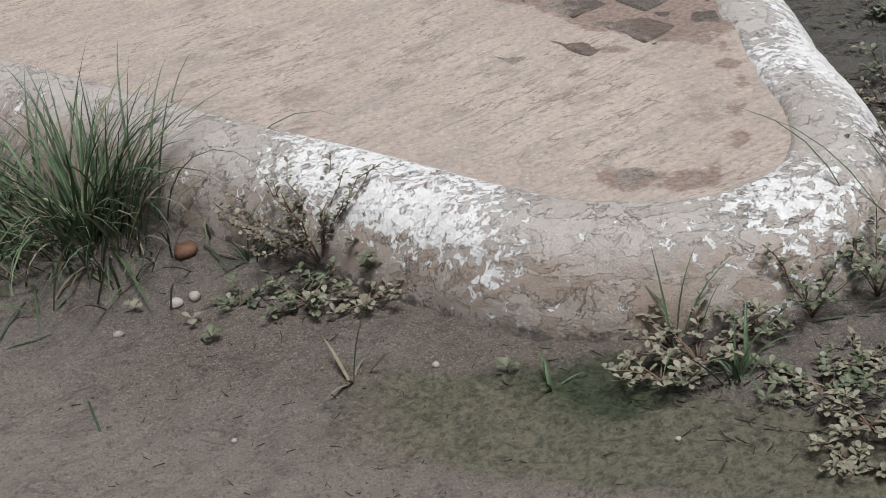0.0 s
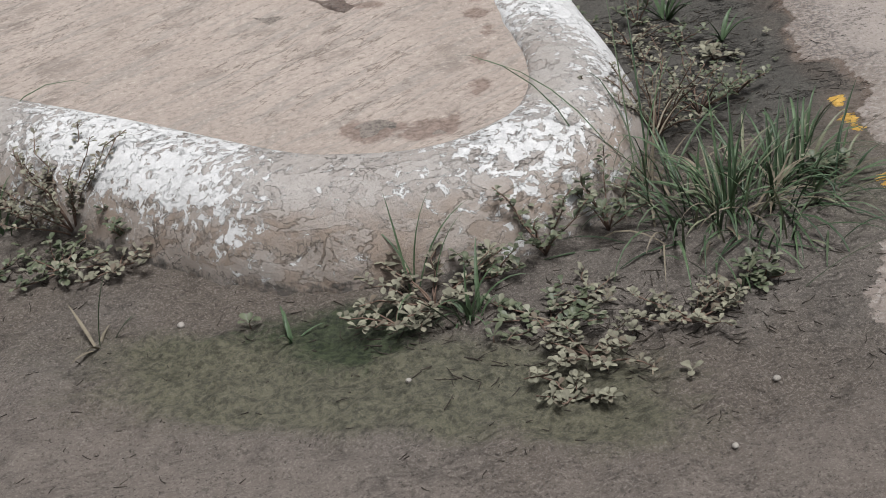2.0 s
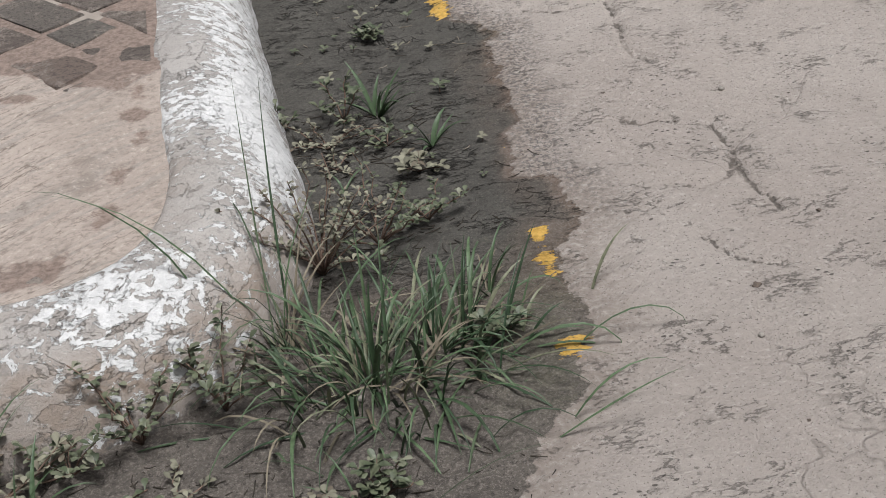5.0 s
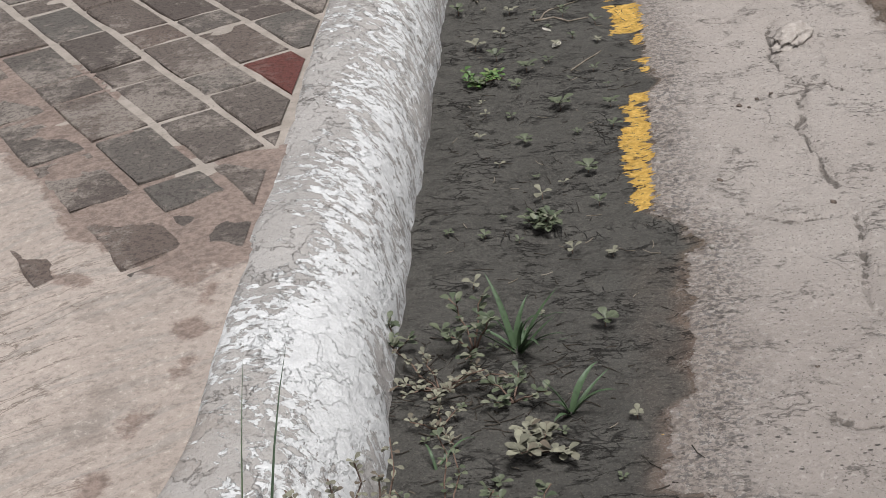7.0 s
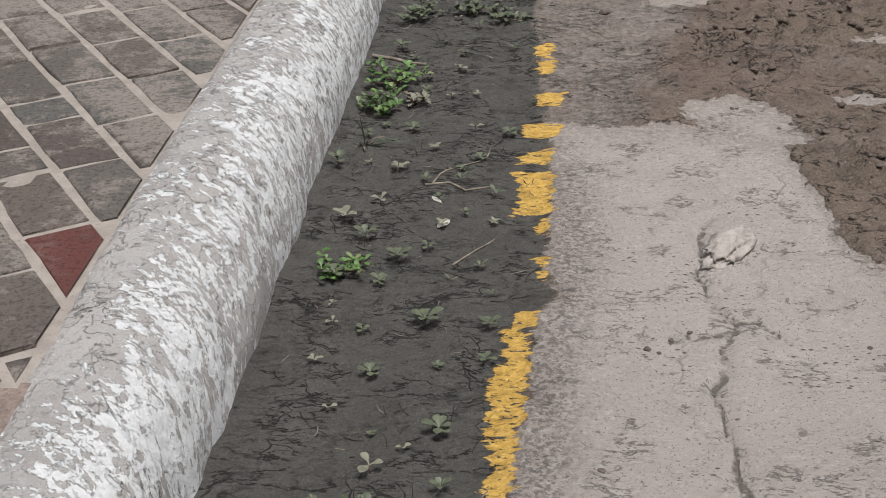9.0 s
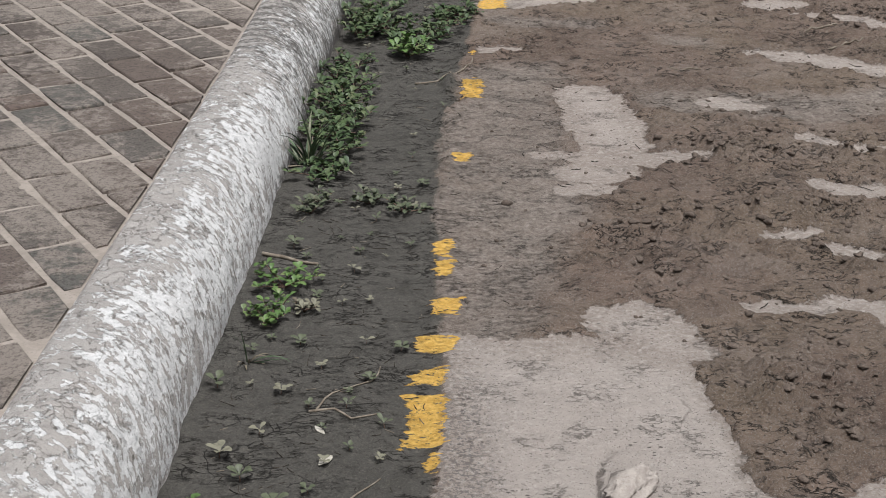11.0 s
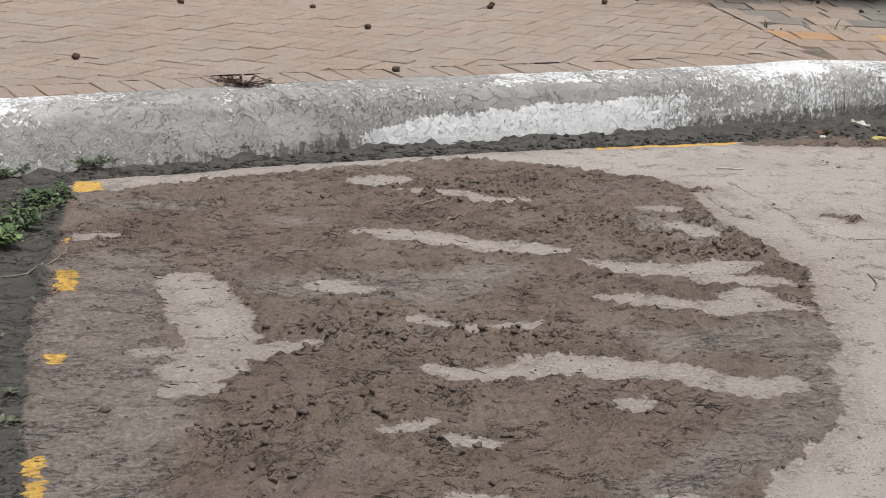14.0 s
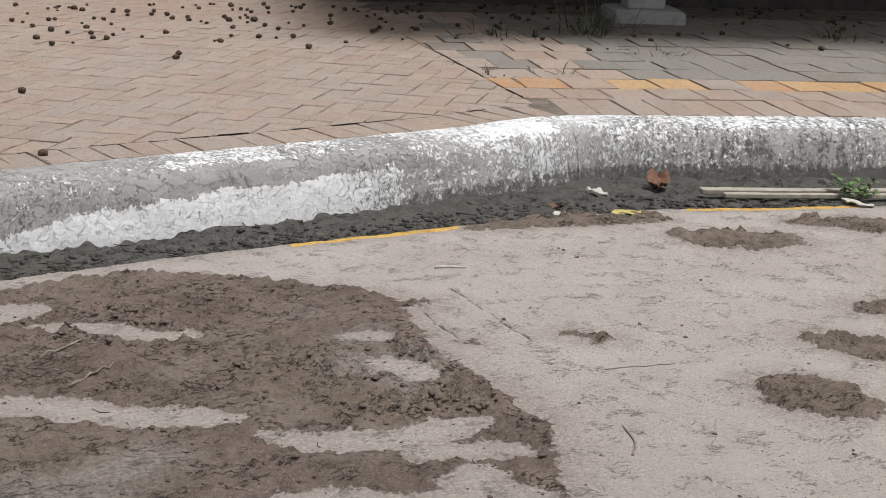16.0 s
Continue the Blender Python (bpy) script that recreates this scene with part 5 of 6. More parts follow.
# weeds round the corner: place, stems, reach, rise, leaf, leaves per stem, look
DRY_TALL = "half-dry reddish weed with small dusty leaves by the kerb"
LOW = "low creeping weed with pale dusty spoon-shaped leaves on the mud"
GREEN = "green creeping weed with spoon-shaped leaves in the gutter"
for k, (x, y, stems, reach, rise, ll, per, material, label) in enumerate([
        (-0.80, 0.60, 26, 0.11, 0.15, 0.015, 9, M_DUSTY_LEAF, DRY_TALL), (-0.88, 0.66, 16, 0.10, 0.10, 0.016, 8, M_DUSTY_LEAF, DRY_TALL),
        (-0.82, 0.48, 9, 0.10, 0.03, 0.021, 6, M_LEAF, LOW), (-0.72, 0.45, 8, 0.09, 0.03, 0.021, 5, M_DUSTY_LEAF, LOW),
        (-0.70, 0.52, 6, 0.06, 0.06, 0.02, 5, M_LEAF, LOW), (-0.93, 0.50, 5, 0.06, 0.02, 0.018, 4, M_LEAF, LOW),
        (-0.07, 0.238, 9, 0.075, 0.10, 0.017, 6, M_LEAF, "bushy green weed climbing up the kerb"), (0.035, 0.272, 8, 0.065, 0.09, 0.019, 5, M_LEAF, "bushy green weed climbing up the kerb"),
        (-0.25, 0.16, 13, 0.11, 0.05, 0.02, 6, M_DUSTY_LEAF, LOW), (-0.31, 0.12, 7, 0.07, 0.03, 0.018, 5, M_DUSTY_LEAF, LOW), (-0.155, 0.20, 8, 0.06, 0.04, 0.018, 5, M_LEAF, LOW),
        (-0.10, 0.06, 10, 0.10, 0.03, 0.02, 6, M_LEAF, LOW), (-0.07, -0.05, 10, 0.10, 0.025, 0.019, 6, M_DUSTY_LEAF, LOW), (-0.105, -0.13, 6, 0.06, 0.02, 0.018, 4, M_DUSTY_LEAF, LOW),
        (-0.04, 0.10, 6, 0.07, 0.02, 0.016, 4, M_DUSTY_LEAF, LOW), (0.085, 0.0, 10, 0.075, 0.035, 0.016, 6, M_DUSTY_LEAF, LOW), (0.135, 0.02, 5, 0.05, 0.03, 0.018, 4, M_DUSTY_LEAF, LOW),
        (0.205, 0.06, 6, 0.035, 0.03, 0.022, 4, M_LEAF, LOW), (0.39, 0.31, 6, 0.04, 0.03, 0.022, 4, M_LEAF, LOW),
        (0.19, 0.56, 22, 0.11, 0.12, 0.014, 8, M_DUSTY_LEAF, DRY_TALL), (0.28, 0.62, 12, 0.10, 0.09, 0.015, 6, M_LEAF, DRY_TALL), (0.36, 0.66, 6, 0.06, 0.04, 0.018, 5, M_LEAF, LOW),
        (0.245, 0.97, 9, 0.08, 0.03, 0.014, 4, M_DUSTY_LEAF, LOW), (0.285, 1.06, 5, 0.06, 0.06, 0.023, 4, M_LEAF, GREEN), (0.18, 1.06, 4, 0.03, 0.04, 0.02, 3, M_LEAF, GREEN),
        (0.25, 0.88, 4, 0.05, 0.02, 0.014, 3, M_DUSTY_LEAF, LOW), (0.34, 0.93, 4, 0.04, 0.02, 0.02, 3, M_LEAF, GREEN), (0.37, 0.83, 5, 0.05, 0.025, 0.024, 4, M_DUSTY_LEAF, LOW),
        (0.26, 2.01, 6, 0.045, 0.02, 0.021, 4, M_FRESH, GREEN), (0.245, 2.68, 9, 0.05, 0.03, 0.022, 4, M_FRESH, GREEN), (0.25, 2.83, 7, 0.06, 0.035, 0.024, 4, M_FRESH, GREEN),
        (0.30, 2.73, 4, 0.03, 0.02, 0.02, 3, M_DUSTY_LEAF, LOW), (0.25, 3.22, 5, 0.04, 0.02, 0.022, 3, M_LEAF, GREEN), (0.375, 1.41, 7, 0.025, 0.018, 0.022, 3, M_LEAF, GREEN),
        (0.215, 3.72, 9, 0.08, 0.05, 0.022, 5, M_LEAF, GREEN), (0.22, 3.88, 9, 0.08, 0.05, 0.022, 5, M_LEAF, GREEN), (0.20, 4.08, 9, 0.08, 0.05, 0.022, 5, M_LEAF, GREEN), (0.19, 4.25, 8, 0.08, 0.05, 0.022, 5, M_LEAF, GREEN),
        (0.22, 4.70, 12, 0.10, 0.05, 0.024, 6, M_LEAF, GREEN), (0.20, 4.92, 12, 0.10, 0.06, 0.024, 6, M_LEAF, GREEN), (0.37, 4.50, 10, 0.07, 0.05, 0.026, 5, M_FRESH, GREEN),
        (0.44, 4.80, 9, 0.09, 0.04, 0.022, 5, M_LEAF, GREEN), (0.47, 4.93, 9, 0.09, 0.04, 0.024, 5, M_LEAF, GREEN), (0.33, 4.72, 8, 0.08, 0.03, 0.022, 5, M_LEAF, GREEN), (0.22, 5.36, 10, 0.08, 0.06, 0.02, 6, M_LEAF, GREEN),
        (0.36, 5.44, 8, 0.08, 0.04, 0.018, 5, M_LEAF, GREEN), (0.37, 3.28, 5, 0.04, 0.02, 0.022, 4, M_LEAF, GREEN), (0.45, 3.24, 6, 0.05, 0.02, 0.022, 4, M_LEAF, GREEN), (4.72, 5.84, 8, 0.09, 0.07, 0.03, 5, M_FRESH, GREEN),
        (0.25, 3.45, 8, 0.08, 0.03, 0.022, 5, M_LEAF, GREEN), (0.27, 3.62, 9, 0.09, 0.04, 0.022, 6, M_LEAF, GREEN), (0.26, 3.80, 9, 0.09, 0.04, 0.022, 6, M_LEAF, GREEN), (0.24, 3.98, 10, 0.09, 0.05, 0.022, 6, M_LEAF, GREEN),
        (0.25, 4.15, 8, 0.08, 0.04, 0.02, 6, M_LEAF, GREEN), (0.22, 4.38, 8, 0.08, 0.04, 0.02, 5, M_LEAF, GREEN), (0.28, 4.80, 12, 0.11, 0.05, 0.024, 7, M_LEAF, GREEN), (0.26, 5.02, 10, 0.10, 0.04, 0.022, 6, M_LEAF, GREEN),
        (0.40, 4.66, 10, 0.10, 0.04, 0.024, 6, M_LEAF, GREEN), (0.50, 5.02, 8, 0.08, 0.03, 0.022, 6, M_LEAF, GREEN), (0.30, 5.40, 9, 0.09, 0.05, 0.02, 6, M_LEAF, GREEN), (0.62, 5.50, 8, 0.08, 0.03, 0.018, 5, M_LEAF, GREEN),
        (0.26, 3.28, 5, 0.04, 0.02, 0.02, 4, M_LEAF, GREEN)]):
    place(weed(40 + k, stems, reach, rise, ll * (1.15 if y > 3.3 else 0.84), per if y > 3.3 else per + 2, M_DEEP if y > 3.3 and material is M_LEAF else material, label), x, y, 37 * k)

# seedlings: a few kinds, then copies
SEEDLING = "tiny weed seedling with a rosette of spoon-shaped leaves"
kinds = [rosette(100 + k, n, l, m, SEEDLING, "seedlings in the silt") for k, (n, l, m) in enumerate([(4, 0.020, M_LEAF), (5, 0.024, M_LEAF), (6, 0.021, M_DUSTY_LEAF), (3, 0.026, M_DUSTY_LEAF), (7, 0.024, M_LEAF), (5, 0.018, M_LEAF)])]
KNOWN = [(-0.185, 0.03), (-0.517, 0.195), (-1.108, 0.521), (-1.002, 0.457), (-0.964, 0.395), (0.043, 0.042), (-0.0, -0.007), (0.046, -0.131), (0.39, 1.41), (0.255, 1.997), (0.389, 2.095),
         (0.347, 2.044), (0.199, 2.414), (0.306, 2.395), (0.243, 2.187), (0.287, 2.118), (0.484, 2.289), (0.409, 1.856), (0.45, 1.594), (0.376, 1.503), (0.459, 1.097), (0.236, 2.546), (0.242, 3.014)]
rnd = random.Random(12)
spots = list(KNOWN)
while len(spots) < 118:
    x, y = rnd.uniform(0.23, 0.50), rnd.choice((rnd.uniform(0.7, 3.2), rnd.uniform(0.7, 3.2), rnd.uniform(3.0, 5.2)))
    if all(math.hypot(x - a, y - b) > 0.05 for a, b in spots):
        spots.append((x, y))
for k, (x, y) in enumerate(spots):
    size = rnd.uniform(0.85, 1.2) if k < len(KNOWN) else rnd.uniform(0.35, 0.85)
    turn = rnd.uniform(0, 360)
    if k < len(kinds):
        place(kinds[k], x, y, turn, size)
    else:
        copy_at(kinds[rnd.randrange(len(kinds))], x, y, turn, size)

# ---- stones, clods, twigs and fallen leaves ----


def lump_data(seed, r, flat=0.7, sub=2, rough=0.3):
    bm = bmesh.new()
    bmesh.ops.create_icosphere(bm, subdivisions=sub, radius=r)
    off = Vector((seed * 3.7, seed * 1.3, seed * 7.1))
    for v in bm.verts:
        n = noise.noise(v.co / r * 0.9 + off) + 0.5 * noise.noise(v.co / r * 2.3 + off)
        if sub > 2:
            n += 0.45 * noise.noise(v.co / r * 5.5 + off) + 0.25 * noise.noise(v.co / r * 11 + off)
        v.co *= 1 + rough * n
        v.co.z *= flat
    verts, faces = [v.co.copy() for v in bm.verts], [[v.index for v in f.verts] for f in bm.faces]
    bm.free()
    return verts, faces


def lump(name, seed, r, material, label, category, x, y, z=None, flat=0.7, rough=0.25, group="", sub=2):
    v, f = lump_data(seed, r, flat, sub, rough)
    ob = tagged(new(name, as_mesh(name, v, f, material)), label, category, group)
    ob.matrix_basis = pose(x, y, (ground_z(x, y) if z is None else z) + r * flat * 0.55, 0, 0, seed * 47)
    return ob


for k, (x, y, r) in enumerate([(0.144, -0.175, 0.007), (0.054, -0.287, 0.006), (-1.04, 0.528, 0.017), (-1.012, 0.547, 0.015), (-1.125, 0.453, 0.012), (-0.907, 0.109, 0.006), (-0.62, 0.24, 0.008),
                               (0.20, 0.24, 0.007), (-0.31, -0.02, 0.006), (0.62, 1.3, 0.006), (0.7, 0.2, 0.006), (0.9, 0.9, 0.007)]):
    lump("pebble", k + 1, r * 0.75, M_PEBBLE, "small pale pebble lying on the damp silt", "stone", x, y, None, 0.75, 0.2, "pebbles")
lump("seed_pod", 31, 0.022, M_DEAD_LEAF, "reddish brown seed pod lying by the grass tuft", "seed pod", -1.045, 0.705, None, 0.6, 0.2)
lump("broken_concrete", 32, 0.05, plain_material("grey_rubble", (0.34, 0.30, 0.27), (0.46, 0.41, 0.37), 0.9, 60, 0.008), "rough broken lump of concrete set in a hollow of the slab", "rubble", 0.853, 2.12, -0.004, 0.3, 0.55, "", 4).scale = (1.35, 0.62, 1)


def clod_field(name, seed, count, sampler, r0, r1, material, label):
    rnd = random.Random(seed)
    shapes = [lump_data(50 + k, 1.0, 0.55, 2, 0.95) for k in range(5)]
    verts, faces = [], []
    pts = sampler(rnd, count)
    zs = fields(np.array([p[0] for p in pts]), np.array([p[1] for p in pts]))[0]
    for (x, y), z in zip(pts, zs):
        v, f = rnd.choice(shapes)
        r = r0 + (r1 - r0) * rnd.random() ** 2.5
        turn = Matrix.Rotation(rnd.uniform(0, 6.28), 3, "Z")
        b = len(verts)
        verts += [turn @ (p * r) + Vector((x, y, z + r * 0.15)) for p in v]
        faces += [tuple(b + i for i in q) for q in f]
    ob = new(name, as_mesh(name, verts, faces, material))
    return tagged(ob, label, "mud", kind="stuff")


def near_scrapes(rnd, count):
    out = []
    while len(out) < count:
        chain = rnd.choice(SCRAPES + LOW_SCRAPES + WASHED[:2])
        k = rnd.randrange(len(chain) - 1)
        (x0, y0, r), (x1, y1, _) = chain[k], chain[k + 1]
        s = rnd.random()
        x, y = x0 + (x1 - x0) * s + rnd.gauss(0, 0.05), y0 + (y1 - y0) * s - r * rnd.choice((1.1, 1.1, -1.2)) + rnd.gauss(0, 0.025)
        if rnd.random() < 0.6:
            cx, cy, sx, sy = rnd.choice(RUBBLE)
            x, y = rnd.gauss(cx, sx * 0.7), rnd.gauss(cy, sy * 0.7)
        out.append((x, y))
    a = np.array(out)
    inside = fields(a[:, 0], a[:, 1])[2] > 0.012
    return [tuple(q) for q in a[inside]]


def far_gutter(rnd, count):
    out = []
    while len(out) < count:
        x = rnd.uniform(0.5, 4.7)
        y = float(slab_end(x)) + rnd.uniform(0.03, 0.30) * rnd.random() ** 0.5
        out.append((x, y))
    return out


def whole_patch(rnd, count):
    out = []
    while len(out) < count:
        x, y = rnd.uniform(0.6, 2.6), rnd.uniform(2.2, 5.5)
        if mud_area(np.array([x]), np.array([y]))[0] > 0.02:
            out.append((x, y))
    return out


clod_field("mud_clods", 3, 3400, near_scrapes, 0.0013, 0.0095, M_CLOD, "dark crumbly clods of mud pushed up beside scraped bars")
clod_field("mud_crumbs", 4, 900, whole_patch, 0.0015, 0.005, M_CLOD, "small crumbs of mud scattered over the patch")
clod_field("gutter_clods", 5, 1600, far_gutter, 0.0025, 0.013, plain_material("black_clod", (0.035, 0.033, 0.028), (0.07, 0.066, 0.056), 0.9, 90, 0.006), "black clods of silt along the foot of the far kerb")


def slab_grit(rnd, count):
    return [(rnd.uniform(0.62, 4.6), rnd.uniform(-0.3, 5.5)) for _ in range(count)]


clod_field("slab_grit", 6, 500, slab_grit, 0.0015, 0.006, M_CLOD, "dark grit scattered on the concrete slab")


def litter(name, seed, count, sampler, l0, l1, r, material, label):
    """Short bits of stalk strewn over the silt."""
    rnd = random.Random(seed)
    verts, faces = [], []
    pts = sampler(rnd, count)
    zs = fields(np.array([p[0] for p in pts]), np.array([p[1] for p in pts]))[0]
    for (x, y), z in zip(pts, zs):
        a, l, bend = rnd.uniform(0, 6.28), rnd.uniform(l0, l1), rnd.uniform(-0.5, 0.5)
        d, e = Vector((math.cos(a), math.sin(a), 0)), Vector((math.cos(a + bend), math.sin(a + bend), rnd.uniform(0, 0.25)))
        p = Vector((x, y, z + r * 0.7))
        tube(verts, faces, [p, p + d * l * 0.5, p + d * l * 0.5 + e * l * 0.5], r, r * 0.6, 4)
    return tagged(new(name, as_mesh(name, verts, faces, material)), label, "litter", kind="stuff")


def in_gutter(rnd, count):
    return [(rnd.uniform(0.22, 0.55), rnd.uniform(0.6, 5.2)) for _ in range(count)]


def on_flat(rnd, count):
    return [(rnd.uniform(-1.2, 0.4), rnd.uniform(-0.25, 0.35)) for _ in range(count)]


def weedy(rnd, count):
    return [(rnd.gauss(c, 0.09), rnd.gauss(d, 0.06)) for c, d in (rnd.choice(((-0.8, 0.52), (-0.25, 0.13), (-0.05, 0.0), (0.1, 0.02), (0.25, 0.6), (0.27, 0.97))) for _ in range(count))]


M_BLACK_BIT = plain_material("rotten_stalk", (0.03, 0.025, 0.02), (0.07, 0.058, 0.046), 0.9, 80)
litter("rotten_stalk_bits", 1, 420, in_gutter, 0.006, 0.035, 0.0009, M_BLACK_BIT, "short dark bits of rotten stalk strewn over the gutter silt")
litter("pale_straw_bits", 2, 110, in_gutter, 0.006, 0.03, 0.0009, M_TWIG, "short pale bits of straw strewn over the gutter silt")
litter("flat_stalk_bits", 3, 260, on_flat, 0.004, 0.02, 0.0009, M_BLACK_BIT, "short dark bits of stalk on the damp mud flat")
litter("weed_litter", 4, 900, weedy, 0.006, 0.035, 0.0011, M_BLACK_BIT, "dead stalks lying among the weeds")
litter("far_litter", 5, 420, far_gutter, 0.01, 0.07, 0.0022, M_BLACK_BIT, "dark stalks and scraps along the foot of the far kerb")
litter("patch_stalk_bits", 6, 200, whole_patch, 0.01, 0.04, 0.0013, M_BLACK_BIT, "dark bits of stalk trodden into the brown mud")


def stick(points, r, material, label, category="twig", name="twig"):
    verts, faces = [], []
    p = spline([q[:2] for q in points], 0.02)
    z = fields(p[:, 0], p[:, 1])[0]
    tube(verts, faces, [(a, b, c + r * 0.8) for (a, b), c in zip(p, z)], r, r * 0.6, 6)
    return tagged(new(name, as_mesh(name, verts, faces, material)), label, category)


stick([(0.185, 2.975), (0.245, 2.95), (0.302, 2.926)], 0.0045, M_TWIG, "straight grey stick lying across the gutter silt")
for a, b, c, d in ((1.584, 4.824, 1.699, 4.936), (1.618, 4.626, 1.738, 4.729), (1.121, 4.372, 1.209, 4.359)):
    stick([(a, b), ((a + c) / 2 + 0.01, (b + d) / 2), (c, d)], 0.0035, M_TWIG, "thin dry twig lying on the brown mud")
stick([(2.793, 5.33), (2.84, 5.322), (2.886, 5.313)], 0.005, M_PALE_LEAF, "short white stick lying on the concrete slab")
stick([(0.41, 4.229), (0.49, 4.26), (0.55, 4.36), (0.563, 4.45)], 0.003, M_TWIG, "long bent dry stalk lying on the silt")
stick([(0.36, 2.33), (0.40, 2.34), (0.43, 2.31), (0.47, 2.33)], 0.0024, M_TWIG, "pale curled root strand on the gutter silt")
stick([(0.37, 2.33), (0.39, 2.40), (0.45, 2.45), (0.46, 2.50)], 0.002, M_TWIG, "pale curled root strand on the gutter silt")
stick([(0.43, 2.05), (0.46, 2.10), (0.49, 2.14)], 0.002, M_TWIG, "dry twig on the gutter silt")
stick([(2.66, 3.9), (2.7, 3.96), (2.72, 4.05)], 0.003, M_TWIG, "dry twig at the edge of the mud")
stick([(2.859, 4.393), (2.95, 4.392), (3.05, 4.381)], 0.0016, M_TWIG, "thin dry stalk on the concrete slab")


def fallen_leaf(seed, l, w, material, label, x, y, curl=0.5, z=None):
    rnd = random.Random(seed)
    verts, faces, n, m = [], [], 9, 7
    for i in range(n):
        s = i / (n - 1)
        half = w / 2 * math.sin(math.pi * min(0.97, 0.04 + s * 0.95)) ** 0.8
        for j in range(m):
            t = j / (m - 1) * 2 - 1
            crumple = noise.noise(Vector((s * 3.1, t * 1.7, seed * 5.3))) + 0.5 * noise.noise(Vector((s * 7.3, t * 4.1, seed * 9.1)))
            zz = 0.30 * half * curl * t * t + curl * 0.28 * w * crumple + 0.10 * l * curl * s * s + rnd.uniform(-0.02, 0.02) * w
            verts.append(((s - 0.5) * l, t * half * (1 - 0.25 * curl), zz + 0.004))
    for i in range(n - 1):
        for j in range(m - 1):
            faces.append((i * m + j, i * m + j + 1, (i + 1) * m + j + 1, (i + 1) * m + j))
    ob = tagged(new("fallen_leaf", as_mesh("fallen_leaf", verts, faces, material)), label, "leaf")
    mod = ob.modifiers.new("thick", "SOLIDIFY")
    mod.thickness = 0.0012
    low = min(v[2] for v in verts)
    ob.matrix_basis = pose(x, y, (ground_z(x, y) if z is None else z) - low, 0, 0, seed * 61)
    return ob


fallen_leaf(1, 0.16, 0.12, M_DEAD_LEAF, "crumpled reddish brown dead leaf against the kerb", 4.06, 6.20, 0.95)
fallen_leaf(2, 0.09, 0.07, M_PALE_LEAF, "curled bleached white leaf in the gutter", 3.78, 6.16, 0.9)
fallen_leaf(3, 0.12, 0.07, plain_material("yellowed_leaf", (0.42, 0.33, 0.09), (0.5, 0.42, 0.16), 0.6, 40), "yellowed fallen leaf at the slab edge", 3.70, 5.80, 0.4)
fallen_leaf(4, 0.035, 0.018, M_PALE_LEAF, "small pale oval leaf on the gutter silt", 0.404, 2.183, 0.3)
fallen_leaf(5, 0.03, 0.010, M_PALE_LEAF, "small pale leaf scrap on the gutter silt", 0.385, 2.27, 0.3)
fallen_leaf(6, 0.10, 0.05, M_DEAD_LEAF, "brown leaf scrap in the far gutter", 3.55, 6.05, 0.7)
fallen_leaf(7, 0.08, 0.05, M_PALE_LEAF, "pale leaf scrap in the far gutter", 3.46, 5.84, 0.6)
fallen_leaf(8, 0.12, 0.08, M_PALE_LEAF, "grey curled leaf on the slab edge", 4.62, 5.72, 0.6)


def plank(x0, y0, x1, y1, wide, thick, lift):
    d = Vector((x1 - x0, y1 - y0, 0))
    l = d.length
    bm = bmesh.new()
    bmesh.ops.create_cube(bm, size=1)
    bmesh.ops.scale(bm, vec=(l, wide, thick), verts=bm.verts)
    bmesh.ops.subdivide_edges(bm, edges=[e for e in bm.edges if abs((e.verts[0].co - e.verts[1].co).x) > l * 0.9], cuts=14)
    for v in bm.verts:
        v.co.y += 0.004 * math.sin(v.co.x * 5 + 1) + random.Random(int(v.co.x * 999)).uniform(-0.0015, 0.0015)
    bmesh.ops.bevel(bm, geom=[e for e in bm.edges if e.is_boundary is False and len(e.link_faces) == 2 and e.calc_face_angle() > 0.8], offset=0.003, segments=1, affect="EDGES")
    me = bpy.data.meshes.new("plank")
    bm.to_mesh(me)
    bm.free()
    me.materials.append(M_PLANK)
    ob = tagged(new("plank", me), "thin weathered grey timber strip lying in the gutter", "plank")
    ob.matrix_basis = pose((x0 + x1) / 2, (y0 + y1) / 2, lift + thick / 2, 0, 0, math.degrees(math.atan2(d.y, d.x)))
    return ob


plank(4.17, 6.07, 5.7, 5.68, 0.045, 0.02, -0.008)
plank(4.22, 5.99, 5.7, 5.61, 0.028, 0.018, -0.008)

# dried weed scrap and moss on the far kerb
place(weed(260, 16, 0.10, 0.018, 0.020, 5, M_NUT, "dried up brown weed lying on the back of the kerb", "weed", 0.0025), 1.155, 5.95, 0, 1, 0.19)
# fallen fruit on the beige walk
rnd = random.Random(21)
nut_meshes = [as_mesh("fallen_fruit", *lump_data(70 + k, 0.022, 0.8, 2, 0.5), M_NUT) for k in range(4)]
NUTS = [(1.795, 6.27), (3.05, 8.93), (2.739, 8.51), (1.885, 7.52), (1.715, 8.27), (0.548, 6.54), (2.70, 8.39), (2.85, 9.3), (-0.14, 5.79), (3.3, 9.1), (2.2, 8.9)]
while len(NUTS) < 270:
    y = 10.7 - abs(rnd.gauss(0, 1.0))
    x = rnd.uniform(1.0, 7.6)
    if y > 8.2 and not (5.6 < x < 6.4 and 9.3 < y < 10.3):
        NUTS.append((x, y))
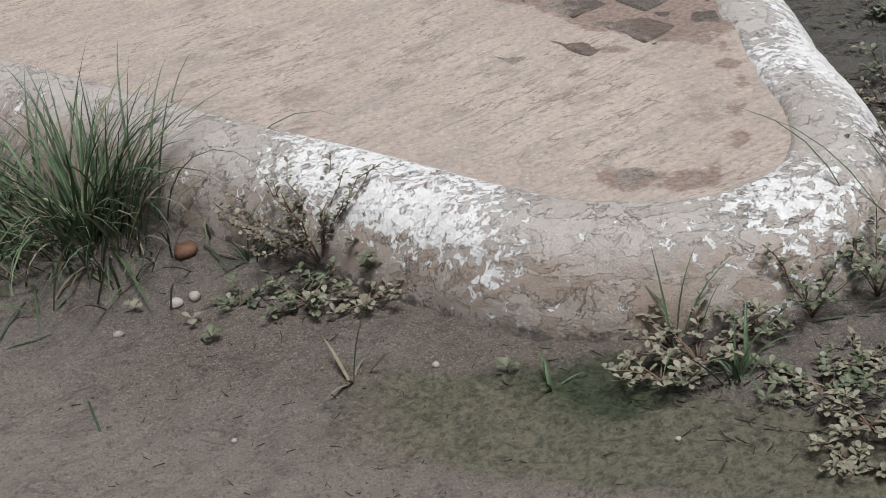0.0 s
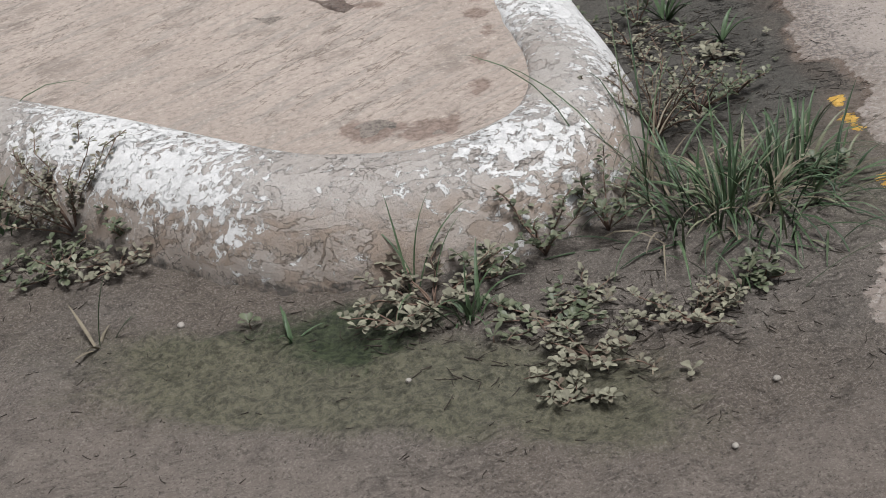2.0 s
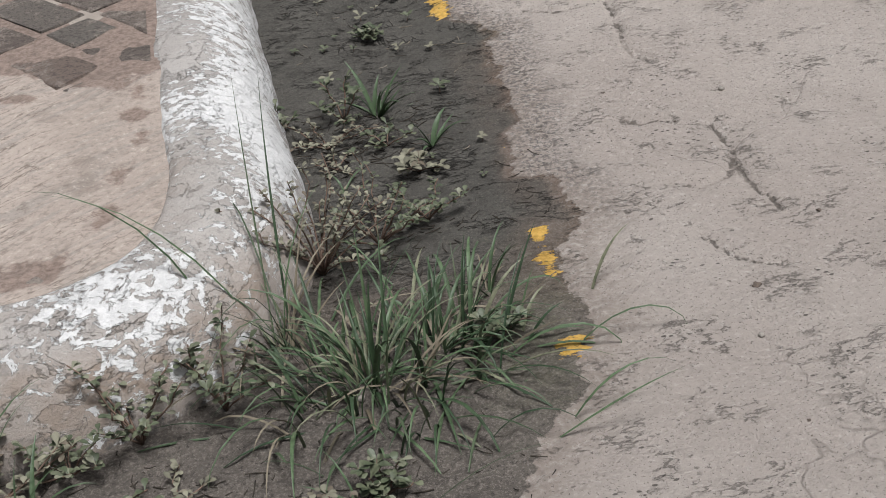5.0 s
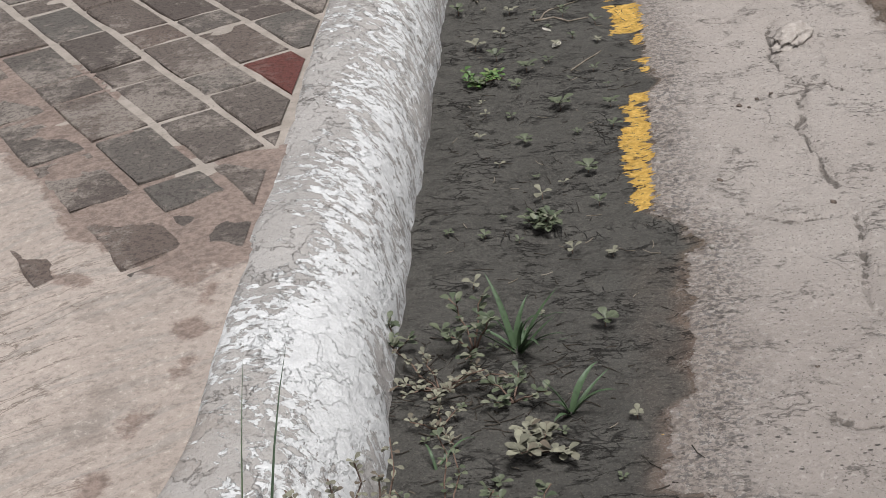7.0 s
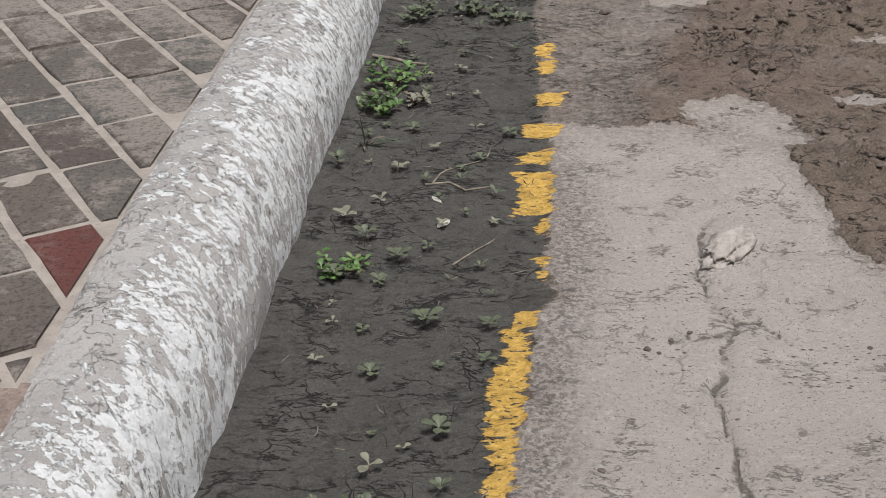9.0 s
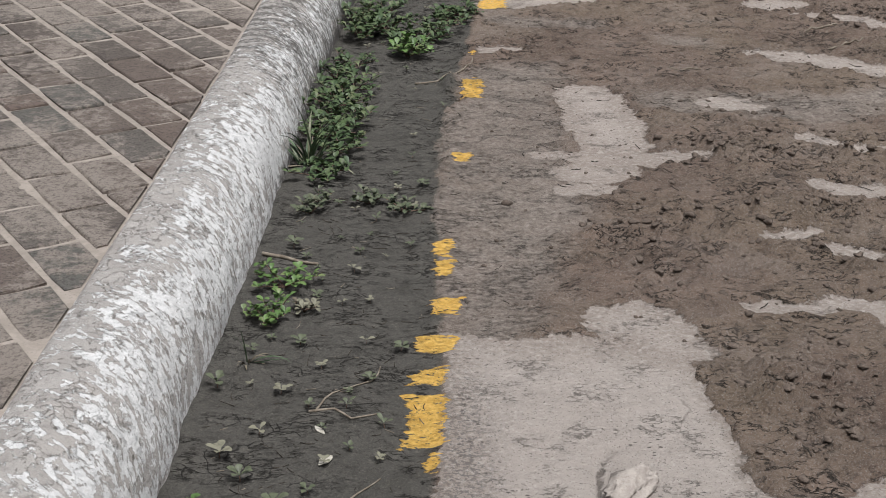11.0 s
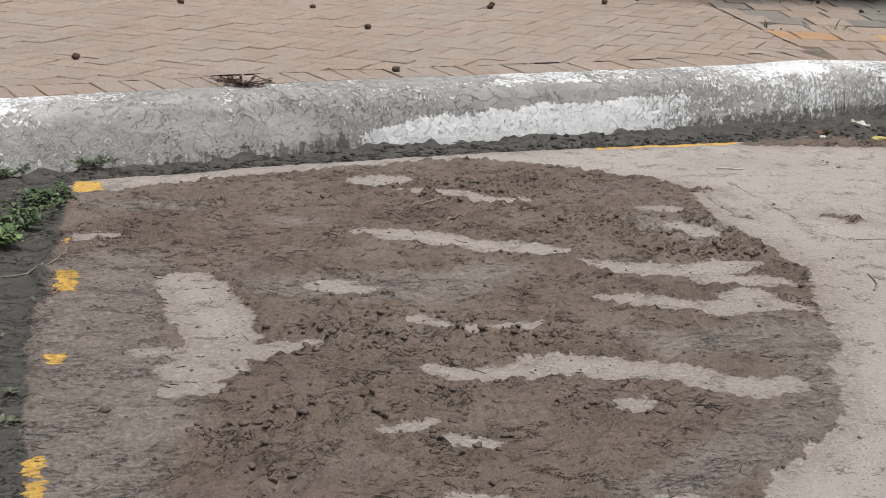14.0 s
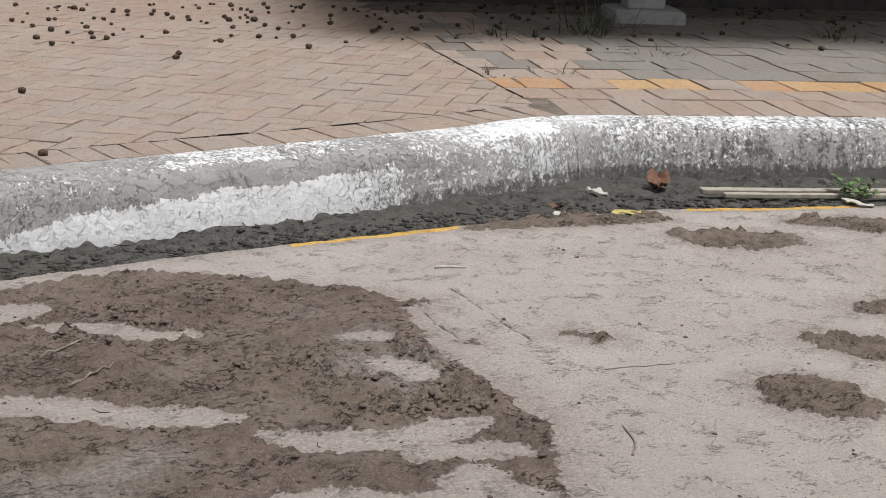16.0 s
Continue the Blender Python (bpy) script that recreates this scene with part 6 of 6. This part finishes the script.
for k, (x, y) in enumerate(NUTS):
    ob = tagged(new("fallen_fruit", rnd.choice(nut_meshes)), "dark shrivelled fallen fruit on the beige pavers", "fruit", "fallen fruit on the walk")
    size = rnd.uniform(0.35, 0.85) if k > 10 else 0.75
    ob.matrix_basis = pose(x, y, FAR_TOP + 0.014 * size, 0, 0, rnd.uniform(0, 360)) @ Matrix.Scale(size, 4)
for k, (x, y, n, h) in enumerate(((4.67, 9.13, 50, 0.10), (5.27, 9.16, 80, 0.2), (5.25, 8.32, 24, 0.06), (6.78, 8.8, 60, 0.1), (4.03, 7.77, 14, 0.06), (4.42, 7.72, 14, 0.07), (5.5, 9.45, 50, 0.3))):
    place(grass_tuft(80 + k, n, 1.6, h, 0.008, 0.8, 0.5, 50, "small scruffy grass tuft growing between the pavers", None, 0.08), x, y, 0, 1, FAR_TOP)

# ---- post, plinth and the dark building behind ----


def boxed(name, x, y, z0, lx, ly, lz, material, turn, bevel, parent=None):
    bm = bmesh.new()
    bmesh.ops.create_cube(bm, size=1)
    bmesh.ops.scale(bm, vec=(lx, ly, lz), verts=bm.verts)
    bmesh.ops.bevel(bm, geom=bm.edges[:], offset=bevel, segments=2, affect="EDGES")
    me = bpy.data.meshes.new(name)
    bm.to_mesh(me)
    bm.free()
    me.materials.append(material)
    ob = new(name, me)
    ob.matrix_basis = pose(x, y, z0 + lz / 2, 0, 0, turn)
    ob.parent = parent
    return ob


post = thing("canopy_post", "pale grey square post on a concrete plinth", "post")
post.matrix_basis = pose(6.0, 9.75, 0.18, 0, 0, -18)
boxed("plinth", 0, 0, 0, 0.46, 0.46, 0.09, M_PLINTH, 0, 0.012, post)
boxed("shaft", 0, 0.02, 0.088, 0.24, 0.24, 2.12, M_POST, 0, 0.01, post)
wall = boxed("wall_back", 6.0, 10.78, 0.1, 16, 0.2, 2.9, M_WALL, -10, 0.01)
tagged(wall, "dark painted wall behind the beige walk", "wall", kind="structure")
# unseen roof implied by the post, added to shade the walk's back
roof = boxed("unseen_canopy_roof", 6.9, 9.45, 2.35, 5.4, 3.0, 0.14, M_POST, -10, 0.01)
tagged(roof, "unseen flat canopy roof added to shade the back of the walk", "canopy", kind="structure")
